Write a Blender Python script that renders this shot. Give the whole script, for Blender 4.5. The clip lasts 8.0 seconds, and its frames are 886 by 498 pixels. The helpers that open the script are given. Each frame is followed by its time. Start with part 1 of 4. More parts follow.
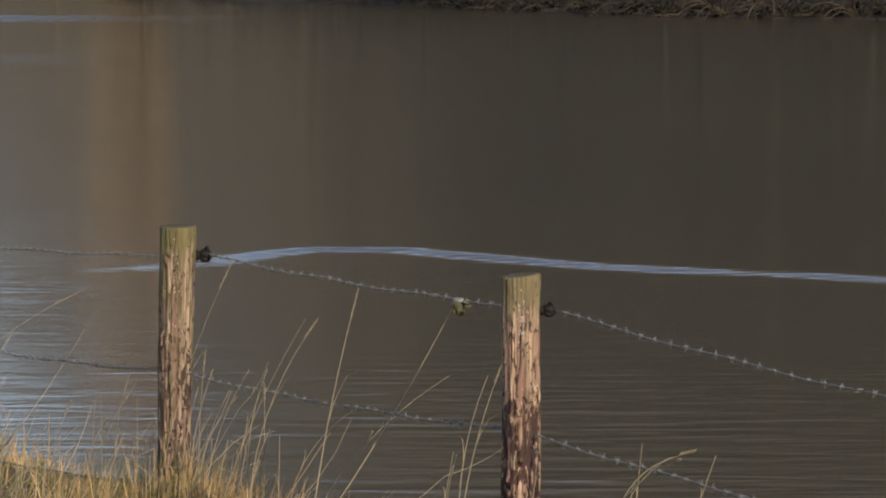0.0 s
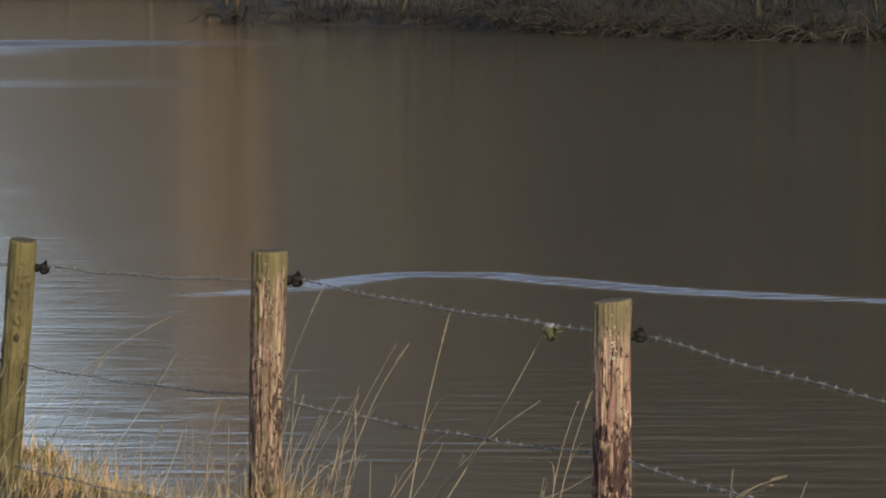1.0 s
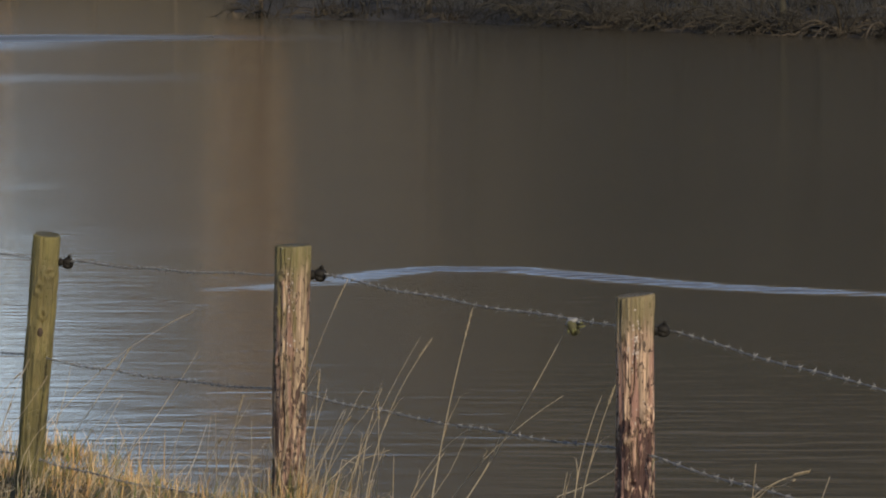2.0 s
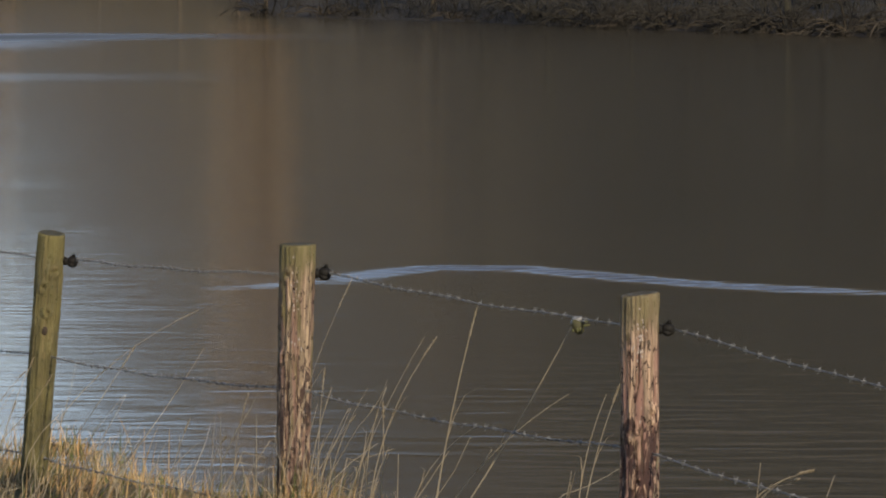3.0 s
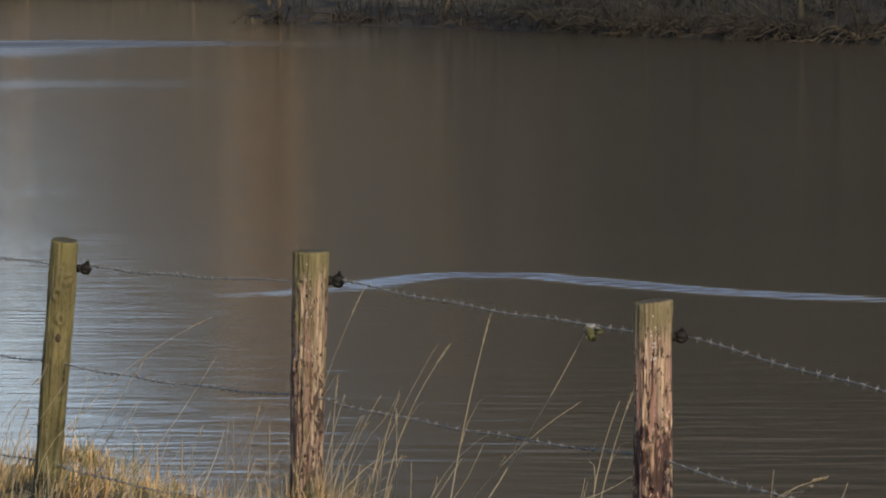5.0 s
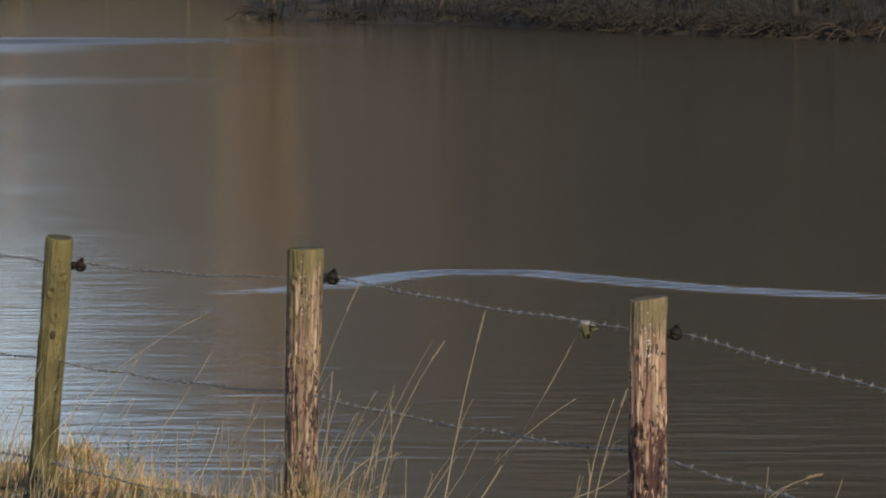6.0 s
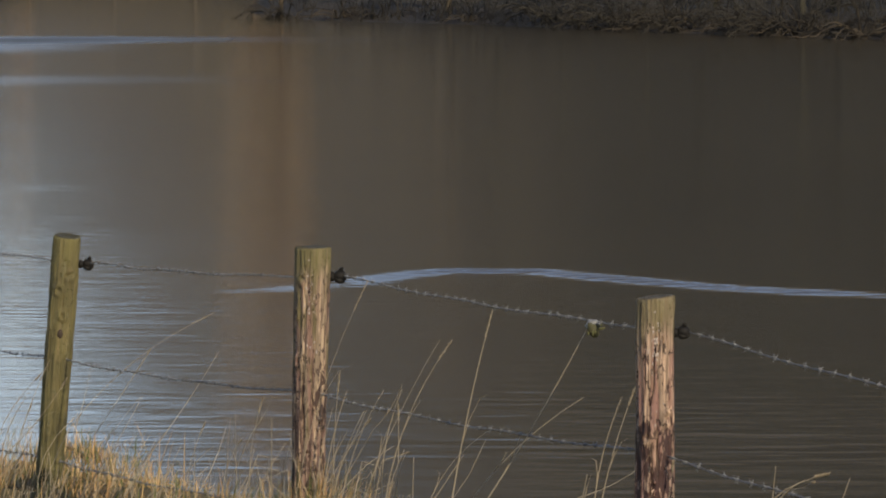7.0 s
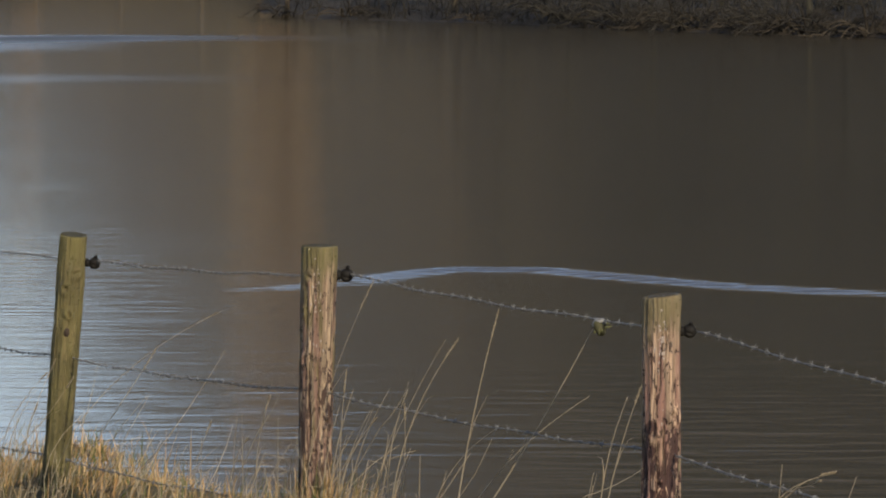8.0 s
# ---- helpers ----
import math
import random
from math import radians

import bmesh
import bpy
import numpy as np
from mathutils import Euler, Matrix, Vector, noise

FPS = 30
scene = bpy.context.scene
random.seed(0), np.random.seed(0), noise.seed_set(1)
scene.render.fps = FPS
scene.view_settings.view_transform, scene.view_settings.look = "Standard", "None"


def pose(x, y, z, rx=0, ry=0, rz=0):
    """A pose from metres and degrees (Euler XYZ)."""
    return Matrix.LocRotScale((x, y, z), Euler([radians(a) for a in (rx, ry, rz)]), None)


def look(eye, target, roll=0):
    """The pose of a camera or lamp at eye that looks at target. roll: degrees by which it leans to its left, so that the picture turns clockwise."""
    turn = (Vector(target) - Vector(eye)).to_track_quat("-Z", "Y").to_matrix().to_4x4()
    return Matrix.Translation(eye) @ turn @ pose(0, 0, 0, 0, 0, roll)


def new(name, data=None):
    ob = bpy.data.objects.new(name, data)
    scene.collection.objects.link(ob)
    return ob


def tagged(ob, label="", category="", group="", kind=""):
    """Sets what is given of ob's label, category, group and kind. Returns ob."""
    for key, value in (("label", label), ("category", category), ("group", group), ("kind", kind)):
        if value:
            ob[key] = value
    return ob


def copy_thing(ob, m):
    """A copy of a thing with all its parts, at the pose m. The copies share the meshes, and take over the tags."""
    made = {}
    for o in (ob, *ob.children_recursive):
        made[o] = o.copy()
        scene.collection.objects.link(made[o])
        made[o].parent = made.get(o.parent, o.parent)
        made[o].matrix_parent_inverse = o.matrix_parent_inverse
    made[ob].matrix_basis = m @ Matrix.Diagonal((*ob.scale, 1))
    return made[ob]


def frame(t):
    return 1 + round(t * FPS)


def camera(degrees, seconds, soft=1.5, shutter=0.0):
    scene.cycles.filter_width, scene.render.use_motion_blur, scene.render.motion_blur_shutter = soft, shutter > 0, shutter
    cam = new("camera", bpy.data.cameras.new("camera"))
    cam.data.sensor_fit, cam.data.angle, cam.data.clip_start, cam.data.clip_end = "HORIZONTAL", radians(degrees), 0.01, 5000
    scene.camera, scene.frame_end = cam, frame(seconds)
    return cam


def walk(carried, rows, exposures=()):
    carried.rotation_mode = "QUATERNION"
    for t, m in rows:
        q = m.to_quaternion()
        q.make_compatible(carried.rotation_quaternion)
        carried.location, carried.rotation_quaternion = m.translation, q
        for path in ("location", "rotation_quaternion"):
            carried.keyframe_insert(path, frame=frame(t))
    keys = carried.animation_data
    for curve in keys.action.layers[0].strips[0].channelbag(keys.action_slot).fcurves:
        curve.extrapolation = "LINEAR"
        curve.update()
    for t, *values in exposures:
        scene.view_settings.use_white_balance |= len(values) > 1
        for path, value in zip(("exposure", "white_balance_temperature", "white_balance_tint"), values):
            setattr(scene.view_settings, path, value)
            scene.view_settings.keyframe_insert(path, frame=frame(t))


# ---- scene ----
# Camera on the bank: a long lens that stays at one spot and pans and tilts.
EYE = 2.5
cam = camera(11.19, 8.0, soft=2.0)
PAN = [  # seconds, sideways drift of the eye (m), degrees to the right, degrees down
    (0.0, -0.010, 1.826, 4.123), (0.3, -0.008, 1.562, 4.070), (0.5, -0.007, 1.382, 3.998), (0.7, -0.006, 1.117, 3.959),
    (0.8, -0.005, 0.929, 3.898), (1.0, -0.004, 0.645, 3.805), (1.2, -0.003, 0.551, 3.751), (1.5, -0.001, 0.466, 3.794),
    (1.7, -0.000, 0.387, 3.869), (2.8, -0.000, 0.294, 3.880), (3.0, -0.000, 0.276, 3.890), (3.5, -0.000, 0.254, 3.837),
    (4.0, -0.000, 0.215, 3.779), (4.5, -0.000, 0.125, 3.790), (4.7, -0.000, 0.093, 3.790), (5.8, -0.000, 0.175, 3.840),
    (6.0, -0.000, 0.175, 3.837), (6.5, -0.000, 0.129, 3.848), (7.0, -0.000, 0.082, 3.851), (7.5, -0.000, 0.043, 3.858),
    (8.0, -0.000, -0.000, 3.869)]
walk(cam, [(t, pose(x, 0, EYE, 90 - down, 0, -right)) for t, x, right, down in PAN],
     exposures=[(0.0, 0.69, 8100, 17), (1.5, 0.60, 7950, 17), (3.0, 0.53, 7850, 17), (8.0, 0.53, 7850, 17)])

# ---- light ----
SUN_TURN, SUN_HEIGHT = 155.0, 21.0      # degrees clockwise from the view's direction, degrees above the horizon
world = bpy.data.worlds.new("sky")
scene.world = world
world.use_nodes = True
wn = world.node_tree.nodes
sky = wn.new("ShaderNodeTexSky")
sky.sky_type, sky.sun_disc = "NISHITA", False
sky.sun_elevation, sky.sun_rotation = radians(SUN_HEIGHT), radians(SUN_TURN)
sky.air_density, sky.dust_density, sky.ozone_density = 0.85, 0.05, 2.1
wn["Background"].inputs["Strength"].default_value = 0.13
haze = wn.new("ShaderNodeMix")
haze.data_type, haze.blend_type = "RGBA", "MULTIPLY"
haze.inputs[0].default_value, haze.inputs[7].default_value = 1.0, (1.03, 0.975, 0.985, 1)
world.node_tree.links.new(sky.outputs[0], haze.inputs[6])
world.node_tree.links.new(haze.outputs[2], wn["Background"].inputs[0])
sun = new("sun", bpy.data.lights.new("sun", "SUN"))
sun.data.energy, sun.data.angle, sun.data.color = 3.1, radians(0.53), (1.0, 0.925, 0.72)
to_sun = Vector((math.sin(radians(SUN_TURN)) * math.cos(radians(SUN_HEIGHT)),
                 math.cos(radians(SUN_TURN)) * math.cos(radians(SUN_HEIGHT)), math.sin(radians(SUN_HEIGHT))))
sun.matrix_world = look(to_sun * 60, (0, 0, 0))


# ---- materials ----
class Mat:
    """A node material with a few short ways to add nodes."""

    def __init__(self, name, rough=0.8):
        self.m = bpy.data.materials.new(name)
        self.m.use_nodes = True
        self.t = self.m.node_tree
        self.b = self.t.nodes["Principled BSDF"]
        self.b.inputs["Roughness"].default_value = rough

    def put(self, kind, **given):
        n = self.t.nodes.new("ShaderNode" + kind)
        for key, v in given.items():
            n.inputs[key.replace("_", " ")].default_value = v
        return n

    def link(self, a, b):
        self.t.links.new(a, b)

    def coords(self, scale, world_space=False):
        c = self.t.nodes.new("ShaderNodeNewGeometry" if world_space else "ShaderNodeTexCoord")
        mp = self.put("Mapping", Scale=scale)
        self.link(c.outputs["Position" if world_space else "Object"], mp.inputs["Vector"])
        return mp.outputs[0]

    def noise(self, scale, size=1.0, detail=4.0, world_space=False, rough=0.55, twist=0.0):
        n = self.put("TexNoise", Scale=size, Detail=detail, Roughness=rough, Distortion=twist)
        self.link(self.coords(scale, world_space), n.inputs["Vector"])
        return n.outputs["Fac"]

    def ramp(self, fac, *stops):
        r = self.t.nodes.new("ShaderNodeValToRGB")
        e = r.color_ramp.elements
        while len(e) < len(stops):
            e.new(0.5)
        for el, (at, col) in zip(e, stops):
            el.position = at
            el.color = (*col, 1) if len(col) == 3 else col
        self.link(fac, r.inputs[0])
        return r.outputs[0]

    def mix(self, fac, a, b, how="MIX"):
        n = self.t.nodes.new("ShaderNodeMix")
        n.data_type, n.blend_type = "RGBA", how
        for i, v in ((0, fac), (6, a), (7, b)):
            if hasattr(v, "links"):
                self.link(v, n.inputs[i])
            else:
                n.inputs[i].default_value = (*v, 1) if i else v
        return n.outputs[2]

    def math(self, how, a, b=0.0, c=0.0):
        n = self.t.nodes.new("ShaderNodeMath")
        n.operation = how
        for i, v in enumerate((a, b, c)):
            if hasattr(v, "links"):
                self.link(v, n.inputs[i])
            else:
                n.inputs[i].default_value = v
        return n.outputs[0]

    def smooth(self, v, lo, hi):
        n = self.t.nodes.new("ShaderNodeMapRange")
        n.interpolation_type = "SMOOTHSTEP"
        self.link(v, n.inputs[0])
        n.inputs[1].default_value, n.inputs[2].default_value = lo, hi
        return n.outputs[0]

    def bump(self, height, distance):
        n = self.put("Bump", Strength=1.0, Distance=distance)
        self.link(height, n.inputs["Height"])
        self.link(n.outputs[0], self.b.inputs["Normal"])

    def base(self, col):
        if hasattr(col, "links"):
            self.link(col, self.b.inputs["Base Color"])
        else:
            self.b.inputs["Base Color"].default_value = (*col, 1)
        return self


def grey(v):
    return (v, v, v)


def water_material():
    m = Mat("pond_water", 0.12)
    m.b.inputs["IOR"].default_value = 1.33
    m.base(m.ramp(m.noise((0.05, 0.05, 0.05), world_space=True), (0.3, (0.036, 0.031, 0.021)), (0.7, (0.052, 0.045, 0.031))))
    long_waves = m.noise((1.3, 3.4, 1), detail=1.0, world_space=True, twist=0.9)
    short_waves = m.noise((4.5, 15.0, 1), detail=2, world_space=True, twist=0.3)
    fine_lines = m.noise((1.1, 9.0, 1), detail=1.0, world_space=True, twist=0.4)
    swell = m.noise((0.10, 0.45, 1), detail=2, world_space=True)
    ruffled = m.noise((0.05, 0.20, 1), detail=3, world_space=True)
    # breeze lanes on the open water: strips far out, roughened by ripples finer than a hand
    place = m.t.nodes.new("ShaderNodeNewGeometry")
    xyz = m.t.nodes.new("ShaderNodeSeparateXYZ")
    m.link(place.outputs["Position"], xyz.inputs[0])
    wob = m.math("MULTIPLY_ADD", m.noise((0.12, 0.03, 1), detail=3, world_space=True), 6.0, -3.0)
    y = m.math("ADD", xyz.outputs["Y"], wob)
    fade_x = m.math("SUBTRACT", 1.0, m.smooth(xyz.outputs["X"], -9.5, 0.5))

    def lane(lo, hi, soft, amount):
        a = m.math("MULTIPLY", m.smooth(y, lo - soft, lo + soft), m.math("SUBTRACT", 1.0, m.smooth(y, hi - soft, hi + soft)))
        return m.math("MULTIPLY", m.math("MULTIPLY", a, fade_x), amount)

    west = m.math("SUBTRACT", 1.0, m.smooth(xyz.outputs["X"], -11.0, -6.5))
    lanes = m.math("ADD", lane(116, 123, 3, 0.9), lane(82, 86, 3, 0.30))
    lanes = m.math("ADD", lanes, m.math("MULTIPLY", lane(106, 122, 4, 0.5), west))
    m.link(m.math("MULTIPLY_ADD", lanes, 0.27, 0.12), m.b.inputs["Roughness"])
    calm = m.smooth(ruffled, 0.35, 0.65)
    amount = m.math("MULTIPLY_ADD", calm, 0.5, 0.5)
    h = m.math("MULTIPLY", m.math("MULTIPLY_ADD", short_waves, 0.22, long_waves), amount)
    h = m.math("MULTIPLY_ADD", fine_lines, 0.36, h)
    h = m.math("MULTIPLY_ADD", swell, 0.25, h)
    # a train of longer wavelets over the near water
    bend = m.math("MULTIPLY_ADD", m.noise((1.2, 1.5, 1), detail=2.5, world_space=True), 11.0, m.math("MULTIPLY", xyz.outputs["X"], -0.9))
    train = m.math("SINE", m.math("MULTIPLY_ADD", xyz.outputs["Y"], 16.0, bend))
    nearness = m.math("SUBTRACT", 1.0, m.smooth(xyz.outputs["Y"], 22.0, 32.0))
    patch = m.smooth(m.noise((0.5, 0.7, 1), detail=3, world_space=True), 0.38, 0.66)
    h = m.math("MULTIPLY_ADD", train, m.math("MULTIPLY", m.math("MULTIPLY", nearness, patch), m.math("MULTIPLY", m.smooth(xyz.outputs["X"], -1.6, 0.6), 0.165)), h)
    m.bump(h, 0.0061)
    return m.m


def turf_material():
    m = Mat("winter_turf", 0.95)
    c = m.ramp(m.noise((3, 3, 3), detail=6, world_space=True), (0.3, (0.035, 0.034, 0.014)), (0.5, (0.08, 0.065, 0.028)), (0.72, (0.15, 0.105, 0.045)))
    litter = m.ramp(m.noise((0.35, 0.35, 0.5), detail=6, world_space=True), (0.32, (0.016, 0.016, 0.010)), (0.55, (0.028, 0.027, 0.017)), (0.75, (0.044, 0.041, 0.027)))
    place = m.t.nodes.new("ShaderNodeNewGeometry")
    xyz = m.t.nodes.new("ShaderNodeSeparateXYZ")
    m.link(place.outputs["Position"], xyz.inputs[0])
    # left of the far slope coloured paler, standing in for haze and sunlight
    hazy_slope = m.ramp(m.noise((0.6, 0.25, 0.8), detail=6, world_space=True), (0.3, (0.079, 0.067, 0.043)), (0.7, (0.129, 0.108, 0.072)))
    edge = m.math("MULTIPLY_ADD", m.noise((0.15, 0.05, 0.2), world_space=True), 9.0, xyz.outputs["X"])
    litter = m.mix(m.smooth(edge, 3.5, 15.0), hazy_slope, litter)
    # dark foot of the far bank: wet mud plus painted shade under the bushes
    mud_shade = m.math("MULTIPLY_ADD", m.noise((1.5, 1.5, 1.5), detail=4, world_space=True), 0.7, xyz.outputs["Z"])
    litter = m.mix(m.smooth(mud_shade, 0.6, 1.4), (0.022, 0.019, 0.016), litter)
    # upper slope coloured paler, like sunlit treetops, so ripples mirror something brighter
    height = m.math("MULTIPLY_ADD", m.noise((0.05, 0.05, 0.05), detail=3, world_space=True), 8.0, xyz.outputs["Z"])
    litter = m.mix(m.smooth(height, 29.0, 38.0), litter, (0.15, 0.125, 0.085))
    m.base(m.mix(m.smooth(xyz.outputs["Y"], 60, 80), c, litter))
    m.bump(m.noise((9, 9, 9), detail=5, world_space=True), 0.06)
    return m.m


def grass_material(name, dark, mid, light, green):
    m = Mat(name, 0.6)
    r = m.t.nodes.new("ShaderNodeNewGeometry").outputs["Random Per Island"]
    c = m.ramp(r, (0.0, dark), (0.22, green), (0.42, mid), (0.78, light), (1.0, mid))
    fresh = m.smooth(m.noise((2.3, 1.6, 2.3), detail=3, world_space=True), 0.47, 0.58)
    c = m.mix(m.math("MULTIPLY", fresh, m.smooth(r, 0.75, 0.35)), c, green)
    m.base(m.mix(m.math("MULTIPLY", m.noise((30, 30, 12), world_space=True), 0.5), c, dark))
    m.b.inputs["Specular IOR Level"].default_value = 0.35
    return m.m


def post_material(name, wood, dark, moss, moss_from, patches, pitch, rosy, low=0.08, algae=0.85):
    """Weathered round timber: pale stripped wood, dark flakes along the grain, algae towards the top."""
    m = Mat(name, 0.75)
    fibre = m.noise((75, 75, 3.5), detail=6, rough=0.7)
    streak = m.noise((24, 24, 1.8), detail=5, twist=0.8)
    flake = m.noise((26, 26, 8.0), detail=6, rough=0.65, twist=1.2)
    spot = m.noise((75, 75, 34), detail=4)
    blotch = m.noise((9, 9, 4.5), detail=5)
    pale = m.noise((42, 42, 2.6), detail=4, twist=0.7)
    stain = m.noise((16, 16, 5.0), detail=5, rough=0.6, twist=0.8)
    obj = m.t.nodes.new("ShaderNodeTexCoord")
    xyz = m.t.nodes.new("ShaderNodeSeparateXYZ")
    m.link(obj.outputs["Object"], xyz.inputs[0])
    c = m.ramp(fibre, (0.34, [v * 0.45 for v in wood]), (0.50, wood), (0.66, [min(1, v * 1.4) for v in wood]))
    c = m.mix(m.math("MULTIPLY", m.smooth(streak, 0.40, 0.54), 0.85), c, rosy)
    c = m.mix(m.math("MULTIPLY", m.smooth(pale, 0.52, 0.60), 0.8), c, [min(1, v * 1.9) for v in wood])
    worn = m.math("MULTIPLY_ADD", m.smooth(xyz.outputs["Z"], -0.28, -0.46), low, flake)
    c = m.mix(m.math("MULTIPLY", m.smooth(stain, 0.56, 0.70), 0.65), c, [(v + w) * 0.5 for v, w in zip(rosy, dark)])
    c = m.mix(m.smooth(worn, patches, patches + 0.05), c, dark)
    crack = m.noise((75, 75, 4.5), detail=4, rough=0.5, twist=0.4)
    c = m.mix(m.math("MULTIPLY", m.smooth(crack, 0.585, 0.625), 0.85), c, dark)
    c = m.mix(m.math("MULTIPLY", m.smooth(spot, 0.585, 0.625), 0.92), c, pitch)
    wavy = m.math("MULTIPLY_ADD", m.math("ADD", blotch, m.math("MULTIPLY", streak, 0.35)), 0.5, xyz.outputs["Z"])
    mossy = m.smooth(wavy, moss_from + 0.27, moss_from + 0.42)
    lichen = m.math("MULTIPLY", m.smooth(m.noise((13, 13, 1.6), detail=5, twist=0.7), 0.50, 0.60), algae)
    mossy = m.math("MAXIMUM", mossy, lichen)
    mossy = m.math("MULTIPLY", mossy, m.math("MULTIPLY_ADD", m.smooth(fibre, 0.36, 0.54), 0.25, 0.7))
    c = m.mix(mossy, c, m.ramp(blotch, (0.35, [v * 0.5 for v in moss]), (0.62, moss)))
    # the sawn end is dark with damp
    up = m.t.nodes.new("ShaderNodeNewGeometry")
    nrm = m.t.nodes.new("ShaderNodeSeparateXYZ")
    m.link(up.outputs["True Normal"], nrm.inputs[0])
    c = m.mix(m.math("MULTIPLY", m.smooth(nrm.outputs["Z"], 0.75, 0.92), 0.85), c, [v * 0.28 for v in moss])
    m.base(c)
    wet = m.ramp(m.noise((30, 30, 9), detail=3), (0.52, grey(0.85)), (0.66, grey(0.4)))
    m.link(m.math("MULTIPLY", wet, m.math("SUBTRACT", 1.0, m.math("MULTIPLY", m.smooth(spot, 0.585, 0.625), 0.7))), m.b.inputs["Roughness"])
    h = m.math("ADD", m.math("MULTIPLY", fibre, 0.8), m.math("MULTIPLY", flake, -1.1))
    m.bump(h, 0.010)
    return m.m


def bark_material(name, dark, light):
    m = Mat(name, 0.9)
    n = m.noise((3, 3, 0.7), detail=5)
    c = m.ramp(n, (0.3, dark), (0.7, light))
    r = m.t.nodes.new("ShaderNodeObjectInfo").outputs["Random"]
    m.base(m.mix(m.math("MULTIPLY", r, 0.25), c, dark))
    m.bump(m.noise((8, 8, 2), detail=4), 0.03)
    return m.m


def plain(name, col, rough, metal=0.0, size=60.0):
    m = Mat(name, rough)
    m.base(m.ramp(m.noise((size, size, size)), (0.3, [v * 0.65 for v in col]), (0.7, [min(1, v * 1.3) for v in col])))
    m.b.inputs["Metallic"].default_value = metal
    return m.m


WATER = water_material()
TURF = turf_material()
STRAW = grass_material("straw", (0.050, 0.043, 0.018), (0.37, 0.205, 0.088), (0.62, 0.455, 0.25), (0.080, 0.118, 0.028))
STALK = grass_material("dry_stalk", (0.16, 0.132, 0.092), (0.27, 0.225, 0.16), (0.42, 0.365, 0.27), (0.24, 0.20, 0.135))
SEDGE = grass_material("dead_sedge", (0.035, 0.028, 0.018), (0.085, 0.064, 0.040), (0.13, 0.10, 0.065), (0.055, 0.050, 0.030))
POST_MOSSY = post_material("mossy_timber", (0.19, 0.14, 0.08), (0.055, 0.038, 0.024), (0.122, 0.112, 0.042), -3.0, 0.60, (0.04, 0.03, 0.018), (0.15, 0.10, 0.06))
POST_FLAKED = post_material("flaking_timber", (0.285, 0.205, 0.155), (0.042, 0.019, 0.018), (0.150, 0.128, 0.070), -0.115, 0.55, (0.020, 0.011, 0.011), (0.225, 0.120, 0.105), 0.10, 0.25)
POST_PALE = post_material("stripped_timber", (0.22, 0.168, 0.120), (0.048, 0.028, 0.023), (0.118, 0.107, 0.045), -0.11, 0.585, (0.022, 0.013, 0.013), (0.165, 0.095, 0.080), 0.08, 0.9)
# wet resin whose white glints are put into its pale base colour
RESIN_GLINT = Mat("glint_resin", 0.18).base((0.34, 0.30, 0.28)).m
BARK = bark_material("bare_bark", (0.028, 0.028, 0.020), (0.050, 0.048, 0.035))
BARK_PALE = bark_material("pale_bark", (0.085, 0.071, 0.052), (0.14, 0.117, 0.087))
BARK_WARM = bark_material("warm_bark", (0.12, 0.088, 0.058), (0.22, 0.165, 0.115))
TWIG = bark_material("twigs", (0.015, 0.014, 0.011), (0.034, 0.031, 0.025))
RUSSET = grass_material("withered_leaves", (0.30, 0.22, 0.14), (0.44, 0.335, 0.225), (0.52, 0.40, 0.275), (0.38, 0.30, 0.195))
OCHRE = bark_material("ochre_twigs", (0.015, 0.013, 0.010), (0.032, 0.027, 0.020))
LIMB = bark_material("pale_limbs", (0.022, 0.018, 0.014), (0.056, 0.044, 0.031))
WIRE = plain("weathered_galvanised_wire", (0.17, 0.18, 0.19), 0.55, 0.35, 200)
KNOT = plain("dark_knot_wood", (0.024, 0.015, 0.010), 0.8)
BLACK = plain("black_plastic", (0.008, 0.0078, 0.0078), 0.7)
BLACK.node_tree.nodes["Principled BSDF"].inputs["Specular IOR Level"].default_value = 0.2
OLIVE = plain("algae_green_plastic", (0.045, 0.045, 0.02), 0.8)
MOSS = plain("moss", (0.075, 0.078, 0.030), 0.9)
STEEL = plain("rusty_staple", (0.16, 0.10, 0.07), 0.55, 0.7)


# ---- mesh helpers ----
def mesh_of(name, verts, faces, material, smooth=True):
    me = bpy.data.meshes.new(name)
    me.from_pydata([tuple(v) for v in verts], [], faces)
    me.materials.append(material)
    if smooth:
        me.polygons.foreach_set("use_smooth", [True] * len(me.polygons))
    me.update()
    return me


def thing(name, label, category, group="", at=(0, 0, 0), kind=""):
    e = new(name)
    e.location = at
    return tagged(e, label, category, group, kind)


def part(name, me, parent, label=""):
    ob = new(name, me)
    ob.parent = parent
    return tagged(ob, label)


